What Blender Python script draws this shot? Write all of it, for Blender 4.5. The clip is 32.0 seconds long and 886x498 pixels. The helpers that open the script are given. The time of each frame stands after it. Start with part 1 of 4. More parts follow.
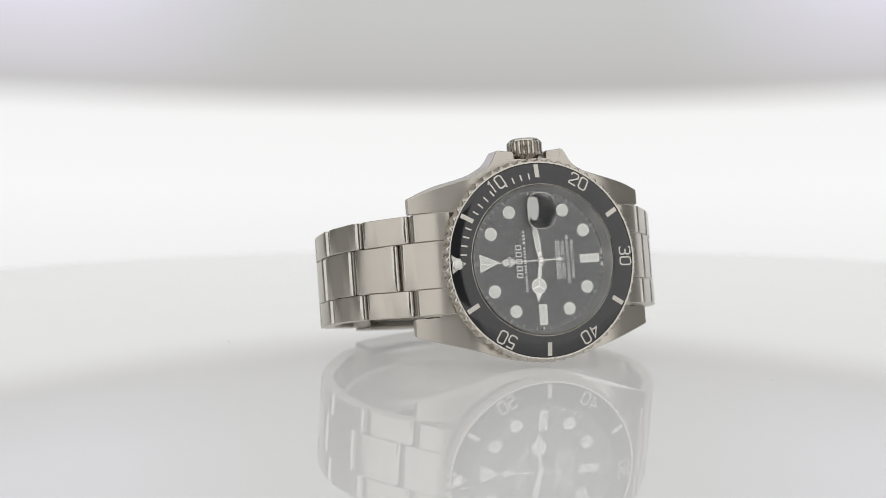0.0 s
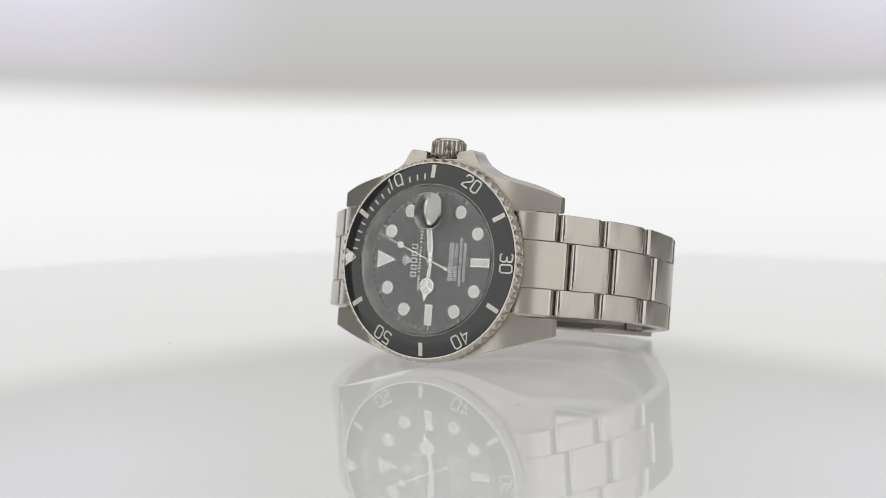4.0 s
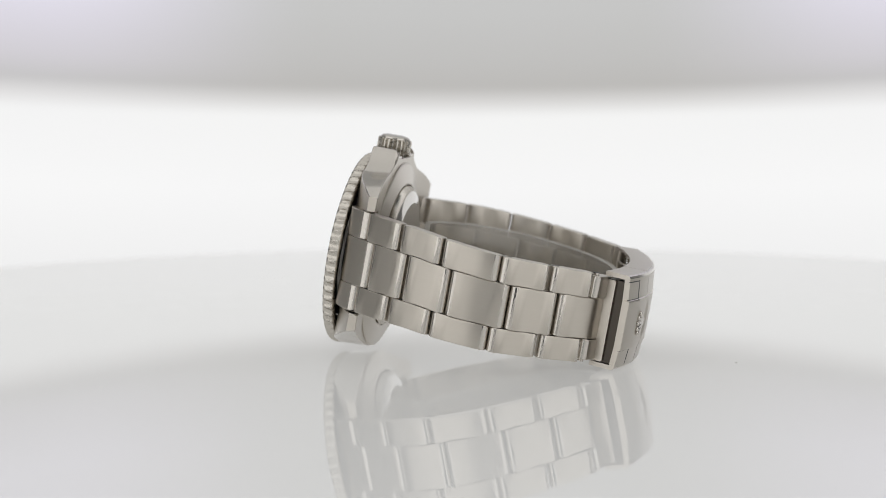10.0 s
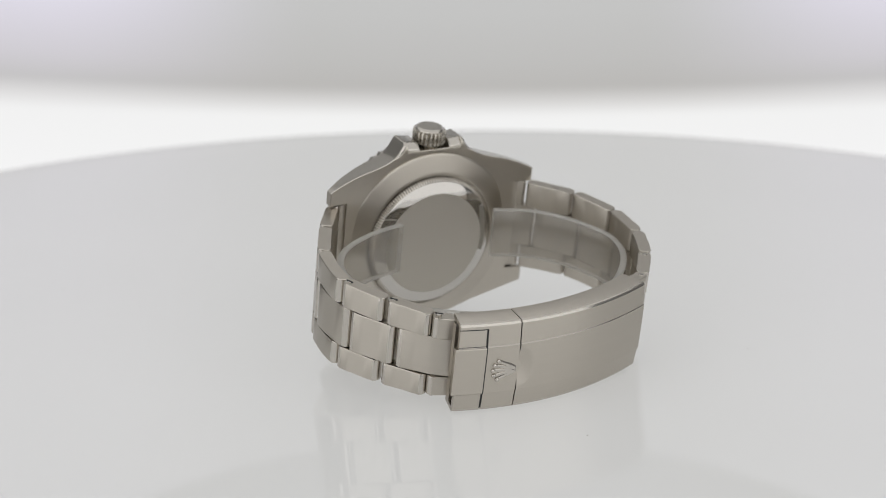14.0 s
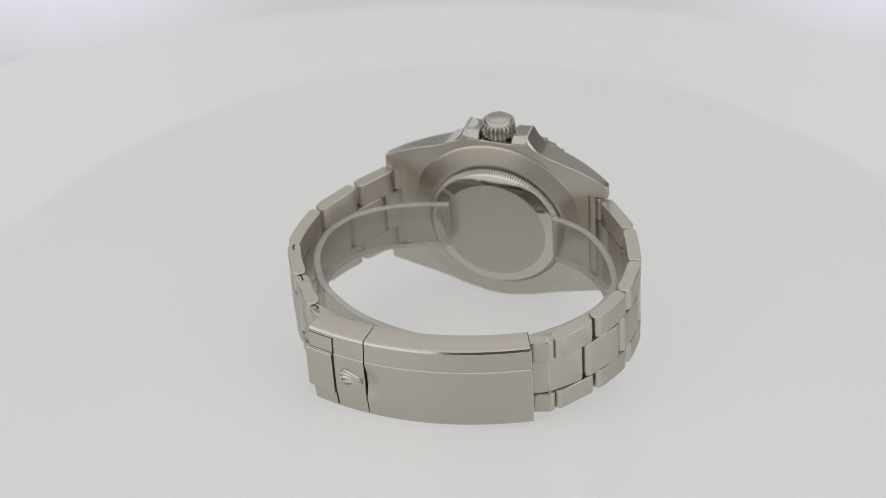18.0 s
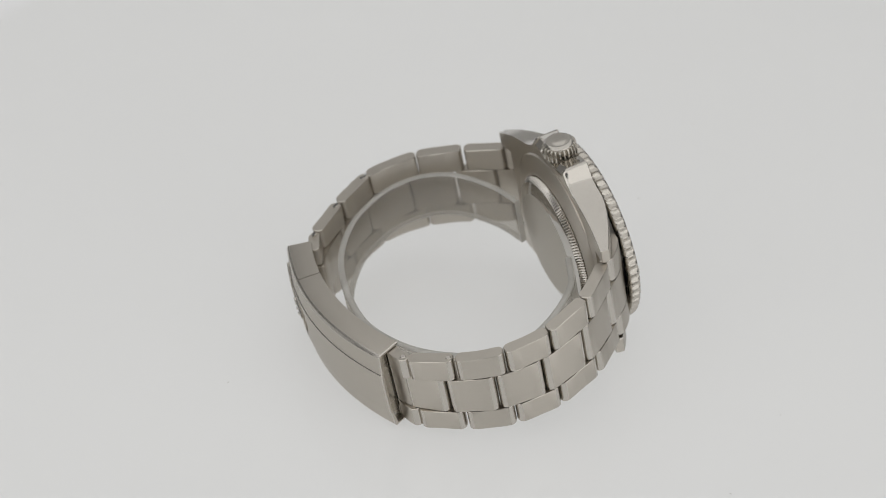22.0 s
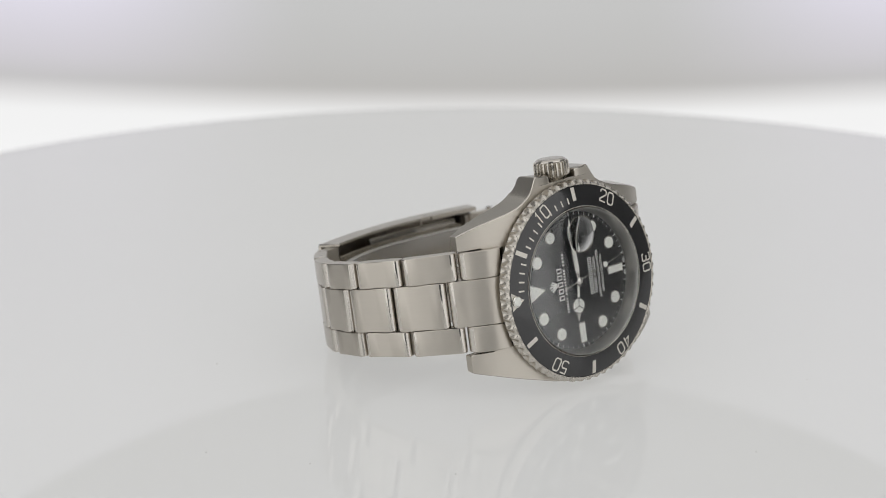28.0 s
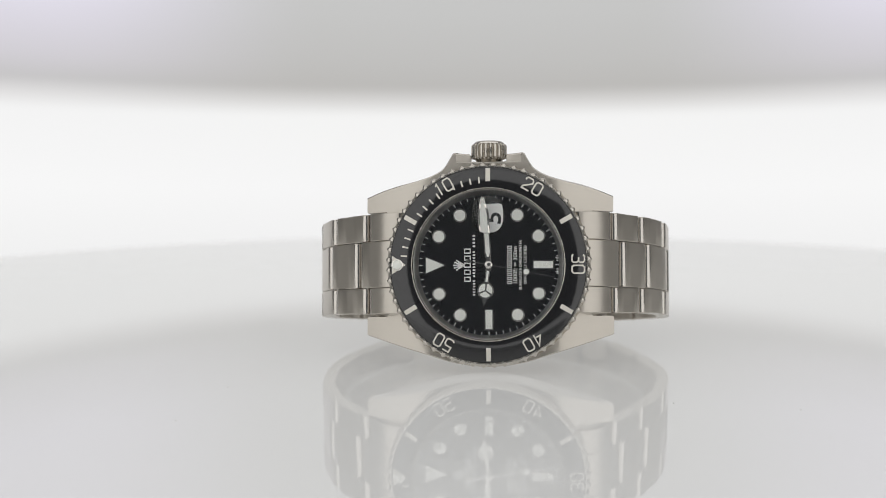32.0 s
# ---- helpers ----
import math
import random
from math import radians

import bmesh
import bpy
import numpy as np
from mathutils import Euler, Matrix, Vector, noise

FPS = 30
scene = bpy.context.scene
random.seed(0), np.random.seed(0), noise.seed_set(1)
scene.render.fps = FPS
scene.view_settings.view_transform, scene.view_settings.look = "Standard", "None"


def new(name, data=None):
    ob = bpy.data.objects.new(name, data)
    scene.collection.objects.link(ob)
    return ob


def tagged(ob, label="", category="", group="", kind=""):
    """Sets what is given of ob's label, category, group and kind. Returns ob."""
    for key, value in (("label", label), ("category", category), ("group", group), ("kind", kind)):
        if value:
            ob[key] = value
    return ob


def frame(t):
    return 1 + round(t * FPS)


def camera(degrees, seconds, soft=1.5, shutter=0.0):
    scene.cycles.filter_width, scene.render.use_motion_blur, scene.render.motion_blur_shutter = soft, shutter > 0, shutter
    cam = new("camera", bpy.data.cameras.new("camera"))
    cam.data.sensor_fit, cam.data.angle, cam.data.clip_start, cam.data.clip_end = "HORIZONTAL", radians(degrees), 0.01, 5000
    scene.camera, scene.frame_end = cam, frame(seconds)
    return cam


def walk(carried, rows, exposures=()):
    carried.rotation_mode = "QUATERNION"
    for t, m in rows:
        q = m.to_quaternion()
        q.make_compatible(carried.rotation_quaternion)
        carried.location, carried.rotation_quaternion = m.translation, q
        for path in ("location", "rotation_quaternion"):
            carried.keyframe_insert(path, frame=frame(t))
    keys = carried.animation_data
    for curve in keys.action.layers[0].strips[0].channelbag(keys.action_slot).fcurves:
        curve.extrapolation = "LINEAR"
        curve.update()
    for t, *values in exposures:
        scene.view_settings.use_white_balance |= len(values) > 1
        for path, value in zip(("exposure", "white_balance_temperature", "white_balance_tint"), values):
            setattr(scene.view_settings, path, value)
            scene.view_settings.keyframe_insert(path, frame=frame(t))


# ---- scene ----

# ---- camera arm: camera and backdrop swing together about a level axis over the turntable ----
cam = camera(24.54, 32.0, soft=0.8)
cam.data.dof.use_dof = True
cam.data.dof.focus_distance = 0.404
cam.data.dof.aperture_fstop = 18.0
PIVOT = Vector((0.0, 0.001055, 0.007792))
EYE_ON_ARM = Vector((-0.001939, -0.433682, 0.013395))
TILTS = [(0, 5.79), (3.5, 5.74), (5.5, 5.72), (7, 5.67), (8.5, 5.65), (9.5, 5.67), (10, 5.91), (10.5, 6.48), (11, 7.72),
         (11.5, 9.15), (12, 10.54), (12.5, 11.83), (13, 13.22), (13.5, 14.66), (14, 16.07), (14.5, 17.49), (16.5, 22.95),
         (17, 24.33), (17.5, 25.65), (18, 27.07), (18.5, 28.60), (19, 30.17), (19.5, 31.73), (20, 32.99), (20.5, 33.80),
         (21, 34.20), (21.5, 34.27), (22, 34.05), (22.5, 33.43), (23, 32.41), (23.5, 31.12), (24, 29.67), (24.5, 28.19),
         (25, 26.73), (25.5, 25.28), (27.5, 19.61), (28, 18.02), (28.5, 16.59), (29, 15.20), (29.5, 13.86), (30, 12.45),
         (30.5, 11.00), (31, 9.57), (31.5, 8.17), (31.7, 7.3), (32, 6.96)]


def arm(tilt):
    return Matrix.Translation(PIVOT) @ Matrix.Rotation(radians(-tilt), 4, "X")


LENS_TURN = Matrix.Rotation(radians(0.8452), 4, "Z") @ Matrix.Rotation(radians(0.1005), 4, "Y") @ Matrix.Rotation(radians(90), 4, "X")
walk(cam, [(t, arm(a) @ Matrix.Translation(EYE_ON_ARM) @ LENS_TURN) for t, a in TILTS],
     exposures=[(0, 0.0), (9, 0.0), (11.5, -0.05), (14, -0.05), (17, 0.0), (25, 0.0), (28, -0.04), (30, -0.05), (32, -0.02)])

# ---- world and light: a photo light tent with glowing diffusers, open to a dim room on the camera's side ----
world = bpy.data.worlds.new("studio")
scene.world = world
world.use_nodes = True
world.node_tree.nodes["Background"].inputs[0].default_value = (0.9, 0.95, 1.0, 1)
world.node_tree.nodes["Background"].inputs[1].default_value = 0.10
scene.view_settings.exposure = 0.0
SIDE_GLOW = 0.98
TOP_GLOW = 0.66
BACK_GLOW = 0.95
TABLE_GLOW = 0.44  # emission added to the acrylic disc, in place of assumed light from below

# ---- materials ----
MM = 0.001


def nodes_of(name):
    m = bpy.data.materials.new(name)
    m.use_nodes = True
    return m, m.node_tree.nodes, m.node_tree.links, m.node_tree.nodes["Principled BSDF"]


def plain(name, colour, rough=0.5, metal=0.0, grain=0.0, size=400.0, stretch=(1, 1, 1), bump=0.0, coat=0.0, aniso=0.0, about="X"):
    """A principled surface with fine grain in roughness, colour and relief."""
    m, n, l, b = nodes_of(name)
    b.inputs["Base Color"].default_value = (*colour, 1)
    b.inputs["Roughness"].default_value = rough
    b.inputs["Metallic"].default_value = metal
    b.inputs["Coat Weight"].default_value = coat
    if aniso:
        tg = n.new("ShaderNodeTangent")
        tg.direction_type, tg.axis = "RADIAL", about
        l.new(tg.outputs[0], b.inputs["Tangent"])
        b.inputs["Anisotropic"].default_value, b.inputs["Anisotropic Rotation"].default_value = aniso, 0.25
    if grain or bump:
        tc, mp = n.new("ShaderNodeTexCoord"), n.new("ShaderNodeMapping")
        mp.inputs["Scale"].default_value = stretch
        l.new(tc.outputs["Object"], mp.inputs["Vector"])
        fine, broad = n.new("ShaderNodeTexNoise"), n.new("ShaderNodeTexNoise")
        fine.inputs["Scale"].default_value, broad.inputs["Scale"].default_value = size, 90.0
        fine.inputs["Detail"].default_value = 4
        l.new(mp.outputs[0], fine.inputs["Vector"])
        l.new(mp.outputs[0], broad.inputs["Vector"])
        mix = n.new("ShaderNodeMath")
        mix.operation = "MULTIPLY_ADD"
        mix.inputs[1].default_value = 0.6
        l.new(fine.outputs[0], mix.inputs[0])
        half = n.new("ShaderNodeMath")
        half.operation = "MULTIPLY"
        half.inputs[1].default_value = 0.4
        l.new(broad.outputs[0], half.inputs[0])
        l.new(half.outputs[0], mix.inputs[2])
        r = n.new("ShaderNodeMapRange")
        r.inputs[3].default_value, r.inputs[4].default_value = max(rough - grain, 0.02), rough + grain
        l.new(mix.outputs[0], r.inputs[0])
        l.new(r.outputs[0], b.inputs["Roughness"])
        ramp = n.new("ShaderNodeMix")
        ramp.data_type = "RGBA"
        ramp.inputs[6].default_value = (*[c * (1 - grain) for c in colour], 1)
        ramp.inputs[7].default_value = (*[min(c * (1 + grain), 1) for c in colour], 1)
        l.new(mix.outputs[0], ramp.inputs[0])
        l.new(ramp.outputs[2], b.inputs["Base Color"])
        if bump:
            bp = n.new("ShaderNodeBump")
            bp.inputs["Strength"].default_value, bp.inputs["Distance"].default_value = bump, 0.00005
            l.new(fine.outputs[0], bp.inputs["Height"])
            l.new(bp.outputs[0], b.inputs["Normal"])
    return m


def clear(name, least, tint=(1, 1, 1)):
    """Thin clear pane: lets light straight through and mirrors more at a slant."""
    m, n, l, b = nodes_of(name)
    n.remove(b)
    out = n["Material Output"]
    tr, gl, lw, mx = n.new("ShaderNodeBsdfTransparent"), n.new("ShaderNodeBsdfGlossy"), n.new("ShaderNodeLayerWeight"), n.new("ShaderNodeMixShader")
    pw, sl = n.new("ShaderNodeMapRange"), n.new("ShaderNodeMapRange")
    tr.inputs[0].default_value = (*tint, 1)
    gl.inputs["Roughness"].default_value = 0.01
    lw.inputs[0].default_value = 0.5
    pw.interpolation_type = "SMOOTHSTEP"
    pw.inputs[1].default_value, pw.inputs[2].default_value = 0.50, 0.82
    sl.inputs[3].default_value, sl.inputs[4].default_value = least, 0.62
    l.new(lw.outputs["Facing"], pw.inputs[0])
    l.new(pw.outputs[0], sl.inputs[0])
    l.new(sl.outputs[0], mx.inputs[0])
    l.new(tr.outputs[0], mx.inputs[1])
    l.new(gl.outputs[0], mx.inputs[2])
    l.new(mx.outputs[0], out.inputs[0])
    return m


STEEL = (0.540, 0.503, 0.449)
MAT = {
    "brushed": plain("brushed_steel", STEEL, 0.37, 1.0, 0.05, 1100, (8, 0.14, 0.14), 0.10, aniso=0.75),
    "turned": plain("circular_brushed_steel", STEEL, 0.30, 1.0, 0.04, 1800, (1, 1, 1), 0.0, aniso=0.9, about="Z"),
    "fine_satin": plain("fine_satin_steel", STEEL, 0.30, 1.0, 0.03, 900),
    "machined": plain("machined_steel", (0.54, 0.51, 0.46), 0.27, 1.0, 0.03, 900),
    "polished": plain("polished_steel", (0.57, 0.54, 0.495), 0.17, 1.0, 0.03, 600),
    "mirror": plain("mirror_steel", (0.58, 0.56, 0.53), 0.05, 1.0),
    "satin_back": plain("satin_back_steel", (0.50, 0.47, 0.42), 0.5, 1.0, 0.05, 2200, (1, 1, 1), 0.08),
    "inner_ring": plain("inner_ring_steel", (0.50, 0.49, 0.47), 0.36, 1.0, 0.10, 1500, (1, 1, 1), 0.03),
    "gold": plain("white_gold", (0.72, 0.70, 0.66), 0.12, 1.0),
    "ceramic": plain("black_ceramic", (0.012, 0.012, 0.013), 0.09, 0.0, 0.01, 700),
    "dial": plain("black_lacquer", (0.006, 0.006, 0.007), 0.12, 0.0, 0.01, 900),
    "lume": plain("luminous_paint", (0.78, 0.79, 0.74), 0.55, 0.0, 0.03, 3000),
    "print": plain("white_print", (0.80, 0.80, 0.78), 0.5),
    "platinum": plain("platinum_fill", (0.66, 0.63, 0.57), 0.5, 0.3, 0.04, 4000),
    "date": plain("date_paper", (0.82, 0.82, 0.80), 0.6),
    "ink": plain("black_ink", (0.01, 0.01, 0.01), 0.5),
    "dark": plain("dark_recess", (0.02, 0.02, 0.02), 0.6, 0.0),
    # shade of the clasp's hollow end, painted as a dark metal
    "cavity_shade": plain("cavity_shade_metal", (0.07, 0.06, 0.05), 0.3, 0.8, 0.05, 900),
    "crystal": clear("sapphire_crystal", 0.065),
    "wall": plain("white_fabric", (0.8, 0.8, 0.8), 0.8, 0.0, 0.03, 300),
    "cloth": plain("grey_cloth", (0.29, 0.29, 0.285), 0.9, 0.0, 0.05, 500),
    "pale_cloth": plain("pale_grey_cloth", (0.55, 0.55, 0.545), 0.9, 0.0, 0.05, 500),
    "dust": plain("dust", (0.55, 0.54, 0.52), 0.9),
}


def lens_glass():
    """Coated magnifier: bends what lies below, with a weak gloss."""
    m, n, l, b = nodes_of("magnifier_glass")
    n.remove(b)
    bend, gloss, lw, sl, mx = n.new("ShaderNodeBsdfRefraction"), n.new("ShaderNodeBsdfGlossy"), n.new("ShaderNodeLayerWeight"), n.new("ShaderNodeMapRange"), n.new("ShaderNodeMixShader")
    bend.inputs["Roughness"].default_value, bend.inputs["IOR"].default_value = 0.0, 1.8
    gloss.inputs["Roughness"].default_value = 0.01
    lw.inputs[0].default_value = 0.5
    sl.interpolation_type = "SMOOTHSTEP"
    sl.inputs[1].default_value, sl.inputs[2].default_value, sl.inputs[3].default_value, sl.inputs[4].default_value = 0.18, 0.62, 0.02, 0.9
    l.new(lw.outputs["Facing"], sl.inputs[0])
    l.new(sl.outputs[0], mx.inputs[0])
    l.new(bend.outputs[0], mx.inputs[1])
    l.new(gloss.outputs[0], mx.inputs[2])
    l.new(mx.outputs[0], n["Material Output"].inputs[0])
    return m


def film_plastic(name, least, most):
    """Milky clear plastic: mostly see-through, a thin veil and a soft gloss."""
    m, n, l, b = nodes_of(name)
    n.remove(b)
    out = n["Material Output"]
    through_it, veil, back, gloss = n.new("ShaderNodeBsdfTransparent"), n.new("ShaderNodeBsdfDiffuse"), n.new("ShaderNodeBsdfTranslucent"), n.new("ShaderNodeBsdfGlossy")
    through_it.inputs[0].default_value = (0.80, 0.78, 0.745, 1)
    veil.inputs[0].default_value = back.inputs[0].default_value = (0.73, 0.72, 0.69, 1)
    gloss.inputs["Roughness"].default_value = 0.22
    tc, grain, cloud = n.new("ShaderNodeTexCoord"), n.new("ShaderNodeTexNoise"), n.new("ShaderNodeMapRange")
    grain.inputs["Scale"].default_value, grain.inputs["Detail"].default_value = 260.0, 3
    cloud.inputs[3].default_value, cloud.inputs[4].default_value = least, most
    l.new(tc.outputs["Object"], grain.inputs["Vector"])
    l.new(grain.outputs[0], cloud.inputs[0])
    m1, m2, m3 = n.new("ShaderNodeMixShader"), n.new("ShaderNodeMixShader"), n.new("ShaderNodeMixShader")
    m1.inputs[0].default_value, m3.inputs[0].default_value = 0.5, 0.07
    l.new(veil.outputs[0], m1.inputs[1])
    l.new(back.outputs[0], m1.inputs[2])
    l.new(cloud.outputs[0], m2.inputs[0])
    l.new(through_it.outputs[0], m2.inputs[1])
    l.new(m1.outputs[0], m2.inputs[2])
    l.new(m2.outputs[0], m3.inputs[1])
    l.new(gloss.outputs[0], m3.inputs[2])
    l.new(m3.outputs[0], out.inputs[0])
    return m


MAT["ceramic"].node_tree.nodes["Principled BSDF"].inputs["IOR"].default_value = 1.65
MAT["lens"], MAT["plastic"], MAT["plastic_edge"] = lens_glass(), film_plastic("clear_plastic", 0.08, 0.24), film_plastic("clear_plastic_edge", 0.6, 0.8)


def acrylic():
    """White gloss acrylic of the turntable, with faint smears and an added glow."""
    m, n, l, b = nodes_of("glowing_white_acrylic")
    tc, broad, fine = n.new("ShaderNodeTexCoord"), n.new("ShaderNodeTexNoise"), n.new("ShaderNodeTexNoise")
    broad.inputs["Scale"].default_value, fine.inputs["Scale"].default_value = 9.0, 140.0
    for x in (broad, fine):
        l.new(tc.outputs["Object"], x.inputs["Vector"])
    mx = n.new("ShaderNodeMix")
    mx.data_type = "RGBA"
    mx.inputs[6].default_value, mx.inputs[7].default_value = (0.28, 0.28, 0.278, 1), (0.31, 0.31, 0.307, 1)
    l.new(broad.outputs[0], mx.inputs[0])
    l.new(mx.outputs[2], b.inputs["Base Color"])
    r = n.new("ShaderNodeMapRange")
    r.inputs[3].default_value, r.inputs[4].default_value = 0.012, 0.035
    l.new(fine.outputs[0], r.inputs[0])
    l.new(r.outputs[0], b.inputs["Roughness"])
    b.inputs["Specular IOR Level"].default_value = 0.0
    b.inputs["Coat Weight"].default_value, b.inputs["Coat IOR"].default_value, b.inputs["Coat Roughness"].default_value = 1.0, 1.36, 0.006
    # glow put into the acrylic itself; no lamp stands under the disc
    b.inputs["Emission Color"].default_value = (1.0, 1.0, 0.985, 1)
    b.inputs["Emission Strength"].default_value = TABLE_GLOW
    return m


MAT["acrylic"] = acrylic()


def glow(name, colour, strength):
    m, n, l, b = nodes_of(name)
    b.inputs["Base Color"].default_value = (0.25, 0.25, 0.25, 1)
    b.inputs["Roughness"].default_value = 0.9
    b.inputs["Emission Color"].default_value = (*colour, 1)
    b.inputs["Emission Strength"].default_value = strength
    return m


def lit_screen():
    """The backdrop: a bright strip below a dimmer cloth; the light on both, cooler towards the ends, is painted as
    emission.
    """
    m, n, l, b = nodes_of("painted_glow_backdrop")
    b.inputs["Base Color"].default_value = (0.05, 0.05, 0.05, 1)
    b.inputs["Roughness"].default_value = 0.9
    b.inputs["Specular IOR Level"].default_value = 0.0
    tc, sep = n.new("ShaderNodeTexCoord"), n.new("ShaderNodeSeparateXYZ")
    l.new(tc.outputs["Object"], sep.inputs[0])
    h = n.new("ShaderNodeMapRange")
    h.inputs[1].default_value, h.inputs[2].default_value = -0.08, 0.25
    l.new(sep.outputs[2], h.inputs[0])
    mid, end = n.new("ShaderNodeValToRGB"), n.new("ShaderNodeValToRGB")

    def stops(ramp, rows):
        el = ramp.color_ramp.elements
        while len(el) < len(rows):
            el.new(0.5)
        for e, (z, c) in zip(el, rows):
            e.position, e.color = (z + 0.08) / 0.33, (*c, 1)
    # light falling on strip and cloth, with the dim edge between, painted by height
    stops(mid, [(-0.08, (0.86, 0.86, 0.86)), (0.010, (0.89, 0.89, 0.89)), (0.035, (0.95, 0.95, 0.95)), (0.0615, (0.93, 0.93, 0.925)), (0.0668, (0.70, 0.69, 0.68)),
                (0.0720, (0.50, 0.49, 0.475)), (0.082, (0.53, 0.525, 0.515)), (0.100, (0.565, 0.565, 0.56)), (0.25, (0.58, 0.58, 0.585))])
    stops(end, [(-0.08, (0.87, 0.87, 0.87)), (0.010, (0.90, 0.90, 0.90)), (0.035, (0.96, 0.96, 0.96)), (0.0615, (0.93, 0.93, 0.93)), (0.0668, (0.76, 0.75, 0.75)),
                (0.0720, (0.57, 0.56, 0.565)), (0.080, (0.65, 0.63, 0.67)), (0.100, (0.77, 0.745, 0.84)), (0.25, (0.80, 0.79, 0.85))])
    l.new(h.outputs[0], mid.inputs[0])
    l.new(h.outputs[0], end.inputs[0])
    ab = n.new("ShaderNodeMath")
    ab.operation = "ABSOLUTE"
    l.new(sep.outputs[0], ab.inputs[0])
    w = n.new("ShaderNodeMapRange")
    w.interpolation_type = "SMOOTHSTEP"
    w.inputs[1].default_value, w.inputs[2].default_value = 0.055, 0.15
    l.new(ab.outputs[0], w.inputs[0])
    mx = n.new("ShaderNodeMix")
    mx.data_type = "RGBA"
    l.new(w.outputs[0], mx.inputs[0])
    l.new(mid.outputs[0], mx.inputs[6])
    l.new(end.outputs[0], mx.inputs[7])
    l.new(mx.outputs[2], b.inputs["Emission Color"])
    # the screen glows by itself; no lamp lights it
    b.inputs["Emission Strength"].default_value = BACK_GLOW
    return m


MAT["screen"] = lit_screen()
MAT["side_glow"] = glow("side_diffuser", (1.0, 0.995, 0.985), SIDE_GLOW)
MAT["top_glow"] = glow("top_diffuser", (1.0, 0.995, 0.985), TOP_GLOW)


# ---- mesh helpers (thing sizes in millimetres where scale=MM) ----
def mesh_of(name, bm, material, smooth=35):
    bmesh.ops.recalc_face_normals(bm, faces=bm.faces[:])
    me = bpy.data.meshes.new(name)
    bm.to_mesh(me)
    bm.free()
    me.materials.append(material)
    if smooth:
        for p in me.polygons:
            p.use_smooth = True
        me.set_sharp_from_angle(angle=radians(smooth))
    return me


def part(name, bm, material, parent, label="", smooth=35):
    me = bm if isinstance(bm, bpy.types.Mesh) else mesh_of(name, bm, material, smooth)
    ob = new(name, me)
    ob.parent = parent
    if label:
        tagged(ob, label)
    return ob


def loft(bm, sections, cap=True, scale=MM, ring=False):
    """Skins closed loops of points, one after another."""
    loops = [[bm.verts.new(Vector(p) * scale) for p in s] for s in sections]
    k = len(loops[0])
    pairs = list(zip(loops, loops[1:])) + ([(loops[-1], loops[0])] if ring else [])
    for a, b in pairs:
        for i in range(k):
            bm.faces.new((a[i], a[(i + 1) % k], b[(i + 1) % k], b[i]))
    if cap and not ring:
        bm.faces.new(loops[0])
        bm.faces.new(loops[-1][::-1])
    return bm


def lathe(bm, profile, n=96, scale=MM, closed=False, wave=None, axis="Z", centre=(0, 0, 0)):
    """Turns (radius, height) points about an axis. wave(i, angle): how far the radius of point i moves."""
    cols = []
    for k in range(n):
        a = 2 * math.pi * k / n
        col = []
        for i, (r, z) in enumerate(profile):
            if wave:
                r = r + wave(i, a)
            p = (r * math.sin(a), r * math.cos(a), z) if axis == "Z" else (z, r * math.sin(a), r * math.cos(a))
            col.append(bm.verts.new((Vector(p) + Vector(centre)) * scale))
        cols.append(col)
    m = len(profile)
    for k in range(n):
        a, b = cols[k], cols[(k + 1) % n]
        for i in range(m if closed else m - 1):
            j = (i + 1) % m
            bm.faces.new((a[i], b[i], b[j], a[j]))
    return bm


def capped(bm, profile, **kw):
    """Like lathe, with a disc at the first and the last point."""
    n, scale = kw.get("n", 96), kw.get("scale", MM)
    before = len(bm.verts)
    lathe(bm, profile, **kw)
    bm.verts.ensure_lookup_table()
    m = len(profile)
    bm.faces.new([bm.verts[before + k * m] for k in range(n)])
    bm.faces.new([bm.verts[before + k * m + m - 1] for k in range(n)])
    return bm


def slab(bm, outline, z0, z1, bevel=0.0, scale=MM):
    """An outline in XY raised from z0 to z1, its upper rim bevelled."""
    c = sum((Vector((*p, 0)) for p in outline), Vector()) / len(outline)

    def inset(d):
        out = []
        k = len(outline)
        for i in range(k):
            p, a, b = Vector(outline[i]), Vector(outline[i - 1]), Vector(outline[(i + 1) % k])
            n1, n2 = (p - a).normalized(), (b - p).normalized()
            s = Vector((-n1.y - n2.y, n1.x + n2.x))
            s = s.normalized() if s.length > 1e-6 else Vector((c.x - p.x, c.y - p.y)).normalized()
            if s.dot(Vector((c.x, c.y)) - p) < 0:
                s = -s
            out.append(p + s * d)
        return out
    secs = [[(*p, z0) for p in outline], [(*p, z1 - bevel) for p in outline]]
    if bevel:
        secs.append([(*p, z1) for p in inset(bevel)])
    return loft(bm, secs, scale=scale)


def clock(r, minutes):
    a = radians(minutes * 6)
    return (r * math.sin(a), r * math.cos(a))


def turned(minutes, x=0.0, y=0.0, z=0.0):
    """The pose of a mark drawn at 12 o'clock, turned to a minute of the dial."""
    return Matrix.Rotation(-radians(minutes * 6), 4, "Z") @ Matrix.Translation(Vector((x, y, z)) * MM)


